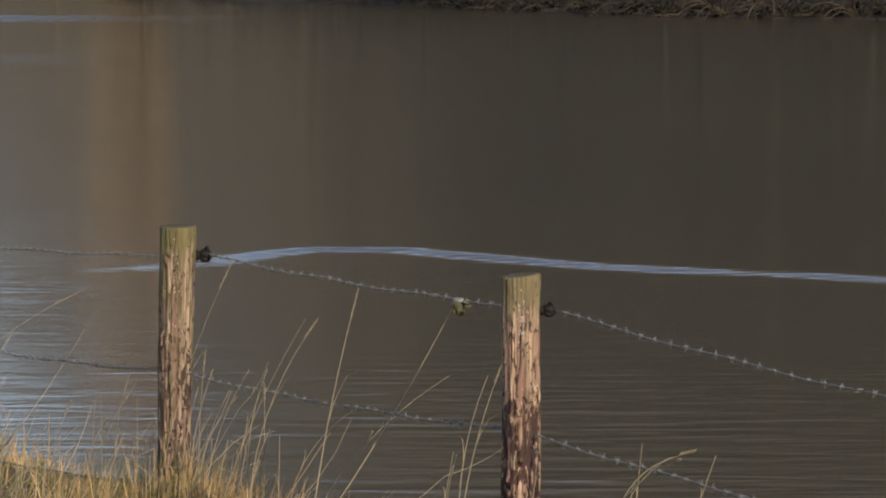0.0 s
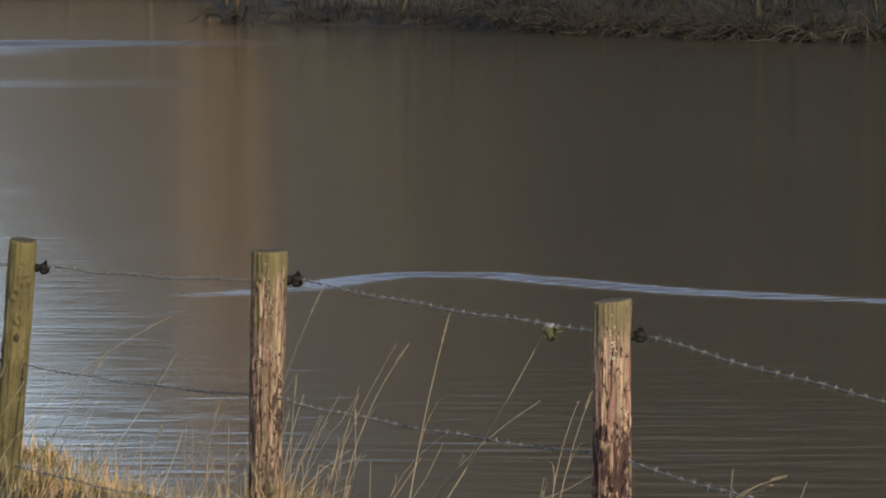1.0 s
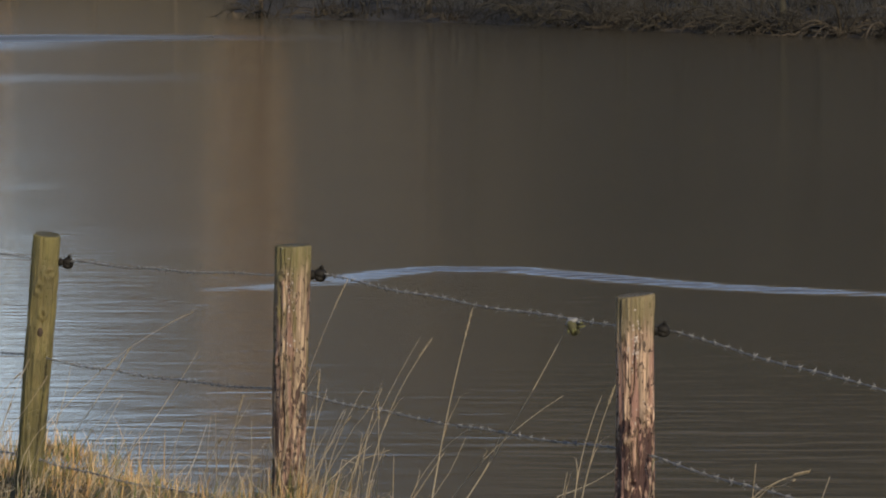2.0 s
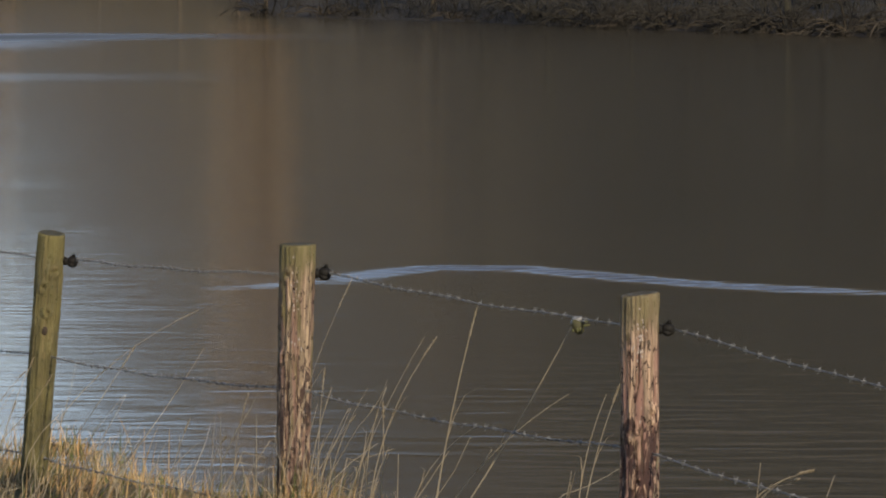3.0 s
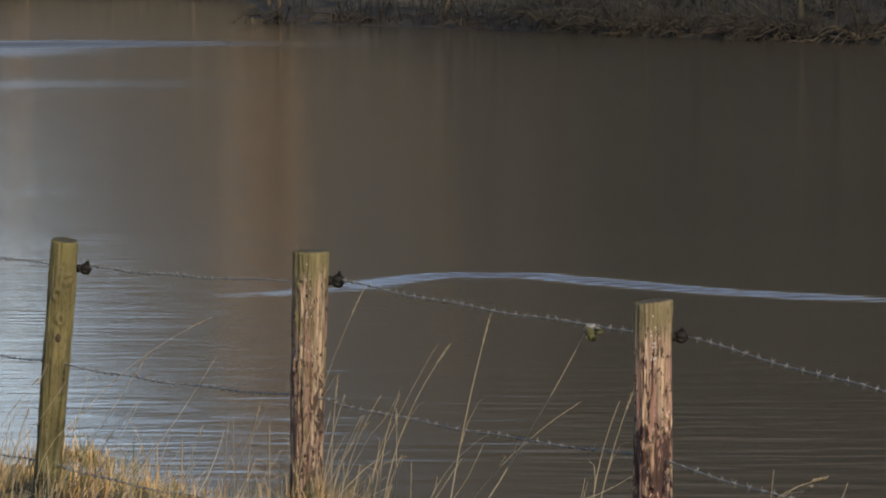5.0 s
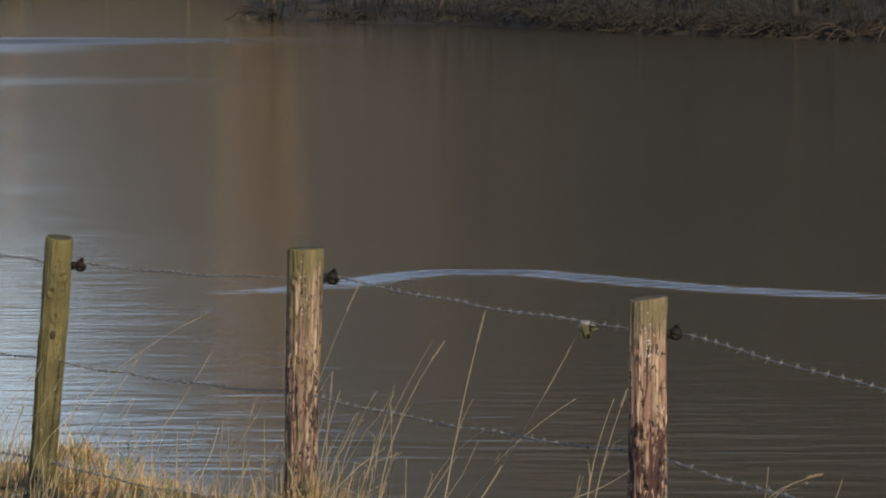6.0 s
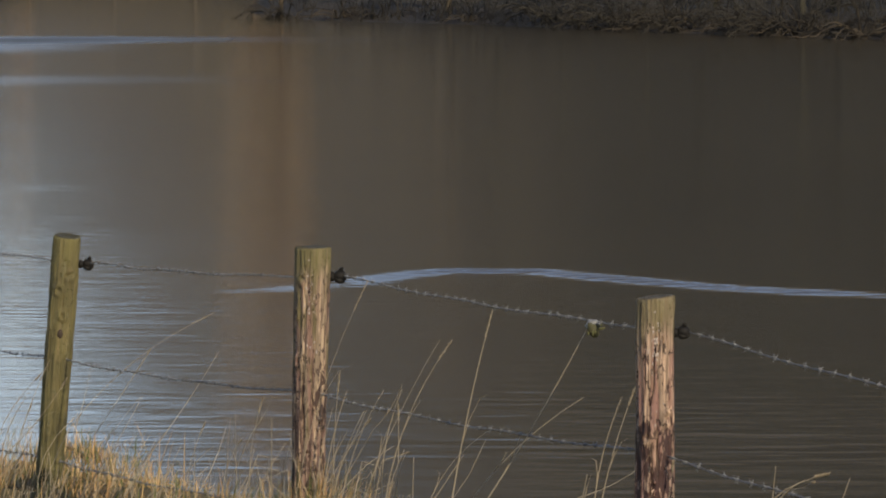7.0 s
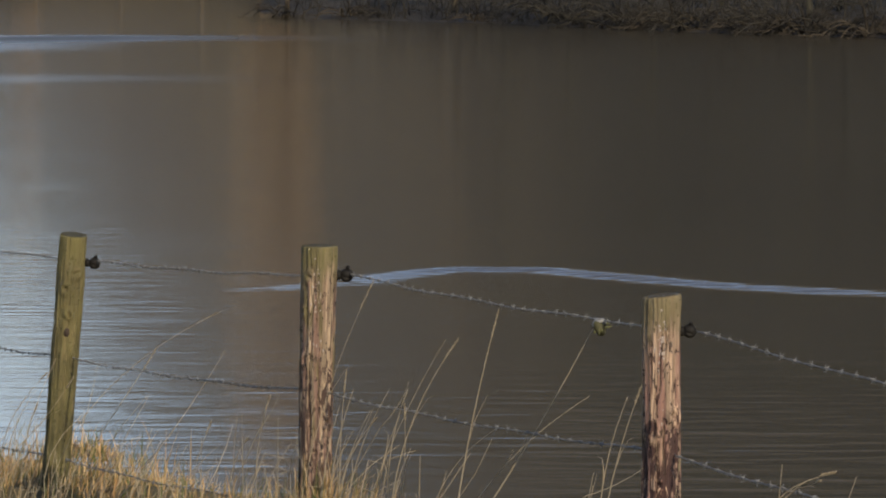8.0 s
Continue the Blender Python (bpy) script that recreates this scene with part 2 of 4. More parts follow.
class Tubes:
    """Gathers tapered tubes and blades into one list of vertices and faces."""

    def __init__(self):
        self.v, self.f = [], []

    def tube(self, points, radii, sides=5, cap=True):
        start = len(self.v)
        pts = [Vector(p) for p in points]
        side = None
        for i, p in enumerate(pts):
            d = (pts[min(i + 1, len(pts) - 1)] - pts[max(i - 1, 0)]).normalized()
            if side is None:
                side = d.cross(Vector((0.31, 0.95, 0.12)))
                if side.length < 0.1:
                    side = d.cross(Vector((0.95, 0.1, 0.3)))
            side = (side - d * side.dot(d)).normalized()
            up = d.cross(side)
            for k in range(sides):
                a = 2 * math.pi * k / sides
                self.v.append(p + (side * math.cos(a) + up * math.sin(a)) * radii[i])
        for i in range(len(pts) - 1):
            for k in range(sides):
                a, b = start + i * sides + k, start + i * sides + (k + 1) % sides
                self.f.append((a, b, b + sides, a + sides))
        if cap:
            self.f.append(tuple(range(start + sides - 1, start - 1, -1)))
            self.f.append(tuple(range(len(self.v) - sides, len(self.v))))

    def blade(self, points, width, across):
        """A folded leaf blade: two strips with a slight keel."""
        start = len(self.v)
        n = len(points)
        for i, p in enumerate(points):
            w = width * (1 - (i / (n - 1)) ** 2) * 0.5 + 0.0002
            p = Vector(p)
            self.v += [p - across * w, p + Vector((across.y, -across.x, 0)) * w * 0.5, p + across * w]
        for i in range(n - 1):
            a = start + 3 * i
            self.f += [(a, a + 1, a + 4, a + 3), (a + 1, a + 2, a + 5, a + 4)]

    def mesh(self, name, material):
        return mesh_of(name, self.v, self.f, material)


# ---- the lie of the land ----
FENCE_A, FENCE_U, FENCE_N = (-1.558, 19.0), (0.3733, -0.9277), (0.9277, 0.3733)
FAR_SHORE = [(-400, 270), (-60, 240), (-9, 226), (-5.5, 152), (2, 141), (7, 128), (12, 119), (40, 104), (400, 80)]


def step(v, lo, hi):
    t = np.clip((v - lo) / (hi - lo), 0, 1)
    return t * t * (3 - 2 * t)


def far_shore(x):
    return np.interp(x, [p[0] for p in FAR_SHORE], [p[1] for p in FAR_SHORE])


def land(x, y):
    """Height of the ground over the water level, near bank, pond bed and wooded slope beyond."""
    x, y = np.asarray(x, float), np.asarray(y, float)
    s = (x - FENCE_A[0]) * FENCE_N[0] + (y - FENCE_A[1]) * FENCE_N[1]
    a = (x - FENCE_A[0]) * FENCE_U[0] + (y - FENCE_A[1]) * FENCE_U[1]
    g = np.interp(a, [-3, 0, 0.8, 1.6, 2.2, 3.0, 4.5, 6.0, 8.0], [-0.09, 0.20, 0.04, -0.01, 0.11, 0.27, 0.33, 0.40, 0.46])
    near = np.where(s < 0, g + 0.075 * np.clip(-s, 0, 7), g * (1 - step(s, 0.05, 1.4)) - 0.9 * step(s, 0.6, 5))
    near = near + 0.03 * np.sin(x * 5.1 + 1.3 * np.sin(y * 2.3)) * np.sin(y * 3.7 + x) * (s < 1.2)
    d = y - far_shore(x)
    tall = np.interp(x, [-60, -28, -20, -12, 4, 60], [18.5, 23.5, 33, 42.5, 54, 54])
    rough = 0.35 * np.sin(x * 0.9 + 2 * np.sin(y * 0.21)) + 0.25 * np.sin(x * 2.3 + y * 0.4)
    far = -0.9 * (1 - step(d, -8, 0)) + 0.3 * step(d, -0.5, 3.0) + tall * step(y - np.interp(x, [-300, -60, -28, -10, 4, 40, 300], [330, 252, 234, 230, 212, 170, 120]), -6, 75) * step(d, 2, 14) + rough * step(d, 0.5, 5) * 0.7 + 0.9 * step(d, 1, 20)
    return np.where(d > -9, far, near)


def ground_sheet():
    xs = np.concatenate([[-3000, -1200, -600, -300, -150, -80], np.arange(-60, -4, 2.0), np.arange(-4, 4, 0.12), np.arange(4, 60, 2.0), [80, 150, 300, 600, 1200, 3000]])
    ys = np.concatenate([[-3000, -1000, -300, -100, -40, -15, -5], np.arange(0, 10, 1.0), np.arange(10, 24, 0.12), np.arange(24, 100, 4.0),
                         np.arange(100, 316, 1.6), [322, 332, 350, 400, 600, 1200, 3000]])
    gx, gy = np.meshgrid(xs, ys)
    gz = land(gx, gy)
    n = len(xs)
    v = np.stack([gx, gy, gz], -1).reshape(-1, 3)
    f = [(j * n + i, j * n + i + 1, (j + 1) * n + i + 1, (j + 1) * n + i) for j in range(len(ys) - 1) for i in range(n - 1)]
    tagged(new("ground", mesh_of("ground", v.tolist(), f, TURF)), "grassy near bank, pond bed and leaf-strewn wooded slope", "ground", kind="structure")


ground_sheet()

# The wake: two low ridges that spread from one point on the open water.
WAKE_HEAD = (0.145, 34.66)
WAKE_ARMS = [[(0.145, 34.66), (0.706, 34.60), (1.40, 33.67), (2.19, 32.84), (3.22, 32.15), (6.0, 30.3)],
             [(0.145, 34.66), (-0.07, 34.5), (-0.33, 34.07), (-0.60, 33.3), (-1.25, 32.7)]]


def water_sheet():
    xs = np.concatenate([[-600, -300, -150, -80, -40, -20, -10], np.arange(-4, 7, 0.05), [8, 9, 11, 15, 25, 50, 100, 200, 600]])
    ys = np.concatenate([[-600, -200, -60, -20, 0, 8, 14, 18, 22, 25], np.arange(28, 37, 0.035), [38, 40, 45, 60, 90, 130, 180, 260, 340]])
    gx, gy = np.meshgrid(xs, ys)
    env = np.zeros_like(gx)
    for arm, size, fade in zip(WAKE_ARMS, (1.0, 0.85), (8.0, 1.7)):
        for (x0, y0), (x1, y1) in zip(arm, arm[1:]):
            dx, dy = x1 - x0, y1 - y0
            ln = math.hypot(dx, dy)
            t = np.clip(((gx - x0) * dx + (gy - y0) * dy) / ln ** 2, 0, 1)
            dist = np.hypot(gx - x0 - t * dx, gy - y0 - t * dy)
            run = np.hypot(gx - WAKE_HEAD[0], gy - WAKE_HEAD[1])
            width = 0.24 + 0.012 * run
            patchy = 0.78 + 0.22 * np.sin(gx * 4.1 + 1.7 * np.sin(gy * 3.0)) * np.sin(gx * 1.3 + 0.5)
            env = np.maximum(env, size * np.exp(-(dist / width) ** 2) * np.exp(-run / fade) * patchy)
    phase = 28.0 * gy + 1.6 * np.sin(gx * 2.7) + 1.1 * np.sin(gx * 6.1 + gy * 4.0)
    gz = 0.0155 * env * np.sin(phase)
    n = len(xs)
    v = np.stack([gx, gy, gz], -1).reshape(-1, 3)
    f = [(j * n + i, j * n + i + 1, (j + 1) * n + i + 1, (j + 1) * n + i) for j in range(len(ys) - 1) for i in range(n - 1)]
    tagged(new("water", mesh_of("water", v.tolist(), f, WATER)), "dark still pond with fine ripples and a pale wake", "water", kind="structure")


water_sheet()


# ---- the fence ----
def post_mesh(name, radius, height, material, seed, square=0.0, taper=0.0, slant=(0.0, 0.0), fine=True, fissures=()):
    """A sawn round post: peeling layers, ragged fibres, long splits and a slightly slanting saw cut on top."""
    rng = random.Random(seed)
    sides, rows = (150, 260) if fine else (48, 60)
    low = -0.45
    splits = [(rng.uniform(0, 6.28), rng.uniform(0.1, height), rng.uniform(0.06, 0.34), rng.uniform(0.004, 0.011), rng.uniform(0.018, 0.05)) for _ in range(34)]
    splits += [(radians(-90 + turn), height - drop, half, depth, 0.035) for drop, turn, half, depth in fissures]
    knots = [(rng.uniform(3.6, 5.8), rng.uniform(0.35, height - 0.1), rng.uniform(0.012, 0.02)) for _ in range(5)]
    ang = np.arange(sides) * 2 * math.pi / sides
    zz = low + (height - low) * np.arange(rows + 1) / rows
    a, z = np.meshgrid(ang, zz)
    r = radius * (1 + square * 0.08 * np.cos(4 * a) + 0.03 * np.sin(a * 2 + seed)) * (1 - taper * (height - z) / height)
    bumps = np.zeros_like(a)
    for j in range(rows + 1):
        for k in range(sides):
            x, y = math.cos(ang[k]), math.sin(ang[k])
            peel = noise.noise(Vector((x * 4.5, y * 4.5, zz[j] * 3.2 + seed * 1.7)))
            bumps[j, k] = (0.0040 * noise.noise(Vector((x * 5, y * 5, zz[j] * 2.2 + seed))) + 0.0028 * noise.noise(Vector((x * 16, y * 16, zz[j] * 5 + seed)))
                           + 0.0014 * noise.noise(Vector((x * 38, y * 38, zz[j] * 14 + seed))) + 0.0026 * min(1.0, max(0.0, peel * 14)))
    r = r + bumps
    for sa, sz, sl, depth, width in splits:
        da = (a - sa + math.pi + 0.07 * np.sin(z * 14 + sa) + 0.03 * np.sin(z * 47 + sa)) % (2 * math.pi) - math.pi
        r = r - depth * np.exp(-(da / width) ** 2) * np.clip(1 - ((z - sz) / sl) ** 2, 0, 1) * np.clip((height - z) / 0.09, 0.12, 1)
    for ka, kz, kr in knots:
        da = ((a - ka + math.pi) % (2 * math.pi) - math.pi) * radius
        dd = np.hypot(da, (z - kz) * 0.8) / kr
        r = r + 0.006 * np.exp(-(dd - 0.9) ** 2 * 4) - 0.007 * np.exp(-dd * dd * 5)
    top = height - z
    r = r - np.where(top < 0.007, 0.004 * (1 - top / 0.007) ** 2, 0)
    x, y = np.cos(a) * r, np.sin(a) * r
    near_top = np.clip(1 - top / 0.25, 0, 1)
    zc = z - height + near_top * (slant[0] * x + slant[1] * y)
    verts = np.stack([x, y, zc], -1).reshape(-1, 3).tolist()
    faces = []
    for j in range(1, rows + 1):
        b = (j - 1) * sides
        faces += [(b + k, b + (k + 1) % sides, b + sides + (k + 1) % sides, b + sides + k) for k in range(sides)]
    ring = rows * sides
    rim = verts[ring:ring + sides]
    for s in (0.9, 0.66, 0.3):
        first = len(verts)
        verts += [(p[0] * s, p[1] * s, slant[0] * p[0] * s + slant[1] * p[1] * s - 0.002 + 0.003 * noise.noise(Vector((p[0] * 60 * s, p[1] * 60 * s, seed)))) for p in rim]
        faces += [(ring + k, ring + (k + 1) % sides, first + (k + 1) % sides, first + k) for k in range(sides)]
        ring = first
    faces.append(tuple(range(ring, ring + sides)))
    return mesh_of(name, verts, faces, material)


def resin_mesh(radius, seed, clusters):
    """Beads of resin run out of the cracks, coloured pale for wet glints; clusters: height below the top, sideways
    angle, count.
    """
    rng = random.Random(seed)
    g = Tubes()
    for drop, turn, count in clusters:
        for _ in range(count):
            z = -drop + rng.gauss(0, 0.030)
            a = radians(-90 + turn) + rng.gauss(0, 0.20)
            q = Vector((math.cos(a) * (radius + 0.0015), math.sin(a) * (radius + 0.0015), z))
            r = rng.uniform(0.0016, 0.0036)
            ln = r * rng.uniform(1.0, 2.6)
            g.tube([q + Vector((0, 0, ln)), q + Vector((0, 0, ln * 0.6)), q, q - Vector((0, 0, ln * 0.6)), q - Vector((0, 0, ln))], [r * 0.15, r * 0.75, r, r * 0.8, r * 0.15], 7)
    return g.mesh("resin_drops", RESIN_GLINT)


def ring_insulator():
    """Screw-in ring insulator: a threaded stem, a flange and a fat plastic ring."""
    g = Tubes()
    g.tube([(0.004, 0, 0), (0.008, 0, 0), (0.016, 0, 0), (0.020, 0, 0)], [0.012, 0.016, 0.016, 0.011], 14)
    ring = [(0.038 + 0.012 * math.cos(a), 0.003 * math.sin(a), 0.012 * math.sin(a)) for a in [2 * math.pi * k / 18 for k in range(19)]]
    g.tube(ring, [0.010] * 19, 8, False)
    g.tube([(0.018, 0, 0), (0.030, 0, 0)], [0.009, 0.009], 10)
    g.tube([(0.040, 0, 0.020), (0.044, 0, 0.030)], [0.008, 0.005], 8)
    g.tube([(0.040, -0.006, -0.004), (0.040, 0.008, -0.004)], [0.0155, 0.0155], 12)
    g.tube([(0.030, -0.010, -0.010), (0.046, 0.010, -0.014)], [0.010, 0.008], 8)
    g.tube([(0.020, 0, 0.002), (0.026, 0, 0.004), (0.040, 0, 0.003), (0.050, 0, -0.002), (0.054, 0, -0.003)], [0.008, 0.014, 0.0165, 0.014, 0.007], 12)
    return g.mesh("insulator", BLACK)


def staple_mesh():
    g = Tubes()
    g.tube([(-0.012, 0.01, 0.008), (-0.012, -0.004, 0.008), (-0.012, -0.005, 0), (-0.012, -0.004, -0.008), (-0.012, 0.01, -0.008)], [0.0018] * 5, 6)
    return g.mesh("staple", STEEL)


def screw_mesh():
    g = Tubes()
    g.tube([(-0.035, 0, 0), (-0.030, 0, 0), (0.012, 0, 0)], [0.002, 0.0045, 0.0045], 8)
    for k in range(5):
        x = -0.028 + 0.007 * k
        g.tube([(x, 0, 0), (x + 0.002, 0, 0), (x + 0.004, 0, 0)], [0.0045, 0.0062, 0.0045], 8)
    return g.mesh("screw", STEEL)


INSULATOR, STAPLE, SCREW = ring_insulator(), staple_mesh(), screw_mesh()
POSTS = [  # foot x, y, ground z, top z, radius, lean sideways (deg), material, seed, squareness
    (-2.67, 21.75, -0.10, 1.20, 0.053, 1.0, POST_MOSSY, 5, 0.2),
    (-1.640, 19.00, 0.22, 1.280, 0.0575, 4.6, POST_MOSSY, 11, 0.1),
    (-0.470, 16.25, 0.24, 1.4145, 0.0625, 1.2, POST_PALE, 23, 0.3),
    (0.655, 13.50, 0.38, 1.449, 0.0545, 0.0, POST_FLAKED, 37, 0.3),
    (1.76, 10.75, 0.45, 1.42, 0.056, 0.5, POST_PALE, 41, 0.3)]
TAPER = (0.0, 0.03, 0.10, -0.02, 0.0)
SLANT = ((0, 0), (-0.02, 0.12), (0.02, 0.02), (0.10, 0.03), (0, 0))      # fall of the saw cut, sideways and away
FISSURES = {2: [(0.15, 3, 0.06, 0.012), (0.27, 1, 0.05, 0.010), (0.10, -14, 0.05, 0.009), (0.42, 6, 0.06, 0.010)],       # drop, turn, half length, depth
            3: [(0.13, 6, 0.045, 0.014), (0.17, -8, 0.07, 0.014), (0.25, -10, 0.06, 0.012), (0.12, 20, 0.035, 0.010), (0.33, -12, 0.05, 0.012), (0.44, 8, 0.06, 0.012)]}
RESIN_RUNS = {2: [(0.11, 2, 7), (0.155, 0, 10), (0.235, 4, 4), (0.34, 0, 5)], 3: [(0.12, 4, 16), (0.165, -8, 12), (0.20, 0, 6), (0.38, 8, 5)]}
WIRE_Z = [(1.10, 1.165, 1.308, 1.340, 1.262), (0.66, 0.752, 0.881, 0.971, 0.95), (0.24, 0.327, 0.465, 0.56, 0.55)]
LABELS = ["mossy round timber fence post in grass", "leaning mossy olive-brown timber fence post in grass",
          "weathered pinkish timber fence post with peeling streaks", "cracked pale timber fence post with dark red stains", "weathered timber fence post on the bank"]


def post_axis(i, z):
    x, y, foot, top, r, lean, mat, seed, sq = POSTS[i]
    return Vector((x + math.tan(radians(lean)) * (z - foot), y, z))


def build_posts():
    for i, (x, y, foot, top, r, lean, mat, seed, sq) in enumerate(POSTS):
        post = thing("fence_post", LABELS[i], "fence post", "posts of the wire fence", (x, y, foot))
        post.rotation_euler = (0, radians(lean), 0)
        shaft = part("post", post_mesh("post", r, top - foot, mat, seed, sq, TAPER[i], SLANT[i], 0 < i < 4, FISSURES.get(i, ())), post)
        shaft.location = (0, 0, top - foot)
        if i in RESIN_RUNS:
            tagged(part("resin", resin_mesh(r, seed, RESIN_RUNS[i]), shaft, "beads of resin coloured pale as sun glints"), kind="stuff")
        if i == 1:
            k = Tubes()
            k.tube([(0.002, -r - 0.0035, 0), (0.002, -r + 0.004, 0), (0.002, -r + 0.02, 0)], [0.017, 0.026, 0.028], 12)
            part("knot", k.mesh("knot", KNOT), post, "dark round knot").matrix_basis = Matrix.LocRotScale((0.004, 0, top - foot - 0.41), None, (0.62, 1.0, 0.9))
        ins = part("insulator", INSULATOR, post, "black plastic ring insulator")
        ins.location = (r - 0.006, 0.01, WIRE_Z[0][i] - foot)
        ins.scale = (0.95,) * 3 if i == 3 else (1.15,) * 3
        part("screw", SCREW, ins, "rusty steel screw")
        for w in (1, 2):
            st = part("staple", STAPLE, post, "rusty wire staple")
            st.location = (0.012, r, WIRE_Z[w][i] - foot)


def barb_mesh(seed):
    """Two short wires wound round the strand, with four sharp ends."""
    rng = random.Random(seed)
    g = Tubes()
    for side in (-1, 1):
        a0 = rng.uniform(0, 6.28)
        coil = [(side * 0.004 + 0.004 * t, 0.0042 * math.cos(a0 + t * 9), 0.0042 * math.sin(a0 + t * 9)) for t in [k / 8 - 0.5 for k in range(9)]]
        first, last = Vector(coil[0]), Vector(coil[-1])
        out0 = Vector((side * 0.35, math.cos(a0 + 1.2), math.sin(a0 + 1.2))).normalized() * 0.0095
        out1 = Vector((-side * 0.35, math.cos(a0 - 2.0), math.sin(a0 - 2.0))).normalized() * 0.0095
        pts = [first + out0] + [Vector(c) for c in coil] + [last + out1]
        g.tube(pts, [0.0007] + [0.0015] * 9 + [0.0007], 4)
    return g.mesh("barb", WIRE)


BARBS = [barb_mesh(k) for k in range(6)]


def build_wires():
    rng = random.Random(4)
    for w, zs in enumerate(WIRE_Z):
        holder = thing("barbed_wire", ("top", "middle", "bottom")[w] + " strand of grey twisted barbed wire on posts", "barbed wire", "strands of the wire fence")
        marks = []
        for i in range(len(POSTS)):
            p = post_axis(i, zs[i])
            marks.append(p + (Vector((POSTS[i][4] + 0.048, 0.01, 0)) if w == 0 else Vector((0, POSTS[i][4] + 0.004, 0))))
        line = []
        for a, b in zip(marks, marks[1:]):
            steps = 60
            for k in range(steps):
                t = k / steps
                p = a.lerp(b, t)
                p.z -= 0.018 * 4 * t * (1 - t) * (1.0 if w < 2 else 1.6)
                p += Vector((0, 0, 0.003 * math.sin(t * 21 + w)))
                line.append(p)
        line.append(marks[-1])
        g = Tubes()
        for turn in (0, math.pi):
            fine = []
            for a, b in zip(line, line[1:]):
                for t in (0, 0.34, 0.67):
                    fine.append(a.lerp(b, t))
            tw = [p + Vector((math.cos(i * 1.05 + turn), 0, math.sin(i * 1.05 + turn))) * 0.0018 for i, p in enumerate(fine)]
            g.tube(tw, [0.00135] * len(tw), 5)
        part("strand", g.mesh("strand", WIRE), holder)
        run = 0.06
        for a, b in zip(line, line[1:]):
            ln = (b - a).length
            while run < ln:
                ob = part("barb", BARBS[rng.randrange(6)], holder)
                turn = (b - a).to_track_quat("X", "Z").to_matrix().to_4x4()
                ob.matrix_basis = Matrix.Translation(a.lerp(b, run / ln)) @ turn @ pose(0, 0, 0, rng.uniform(0, 360), 0, 0)
                run += rng.uniform(0.075, 0.10)
            run -= ln


build_posts()
build_wires()


# ---- grass on the bank ----
def strand_points(base, tip, bow, n=7):
    a, b = Vector(base), Vector(tip)
    side = (b - a).cross(Vector((0, 1, 0))).normalized()
    return [a.lerp(b, k / (n - 1)) + side * bow * 4 * (k / (n - 1)) * (1 - k / (n - 1)) for k in range(n)]


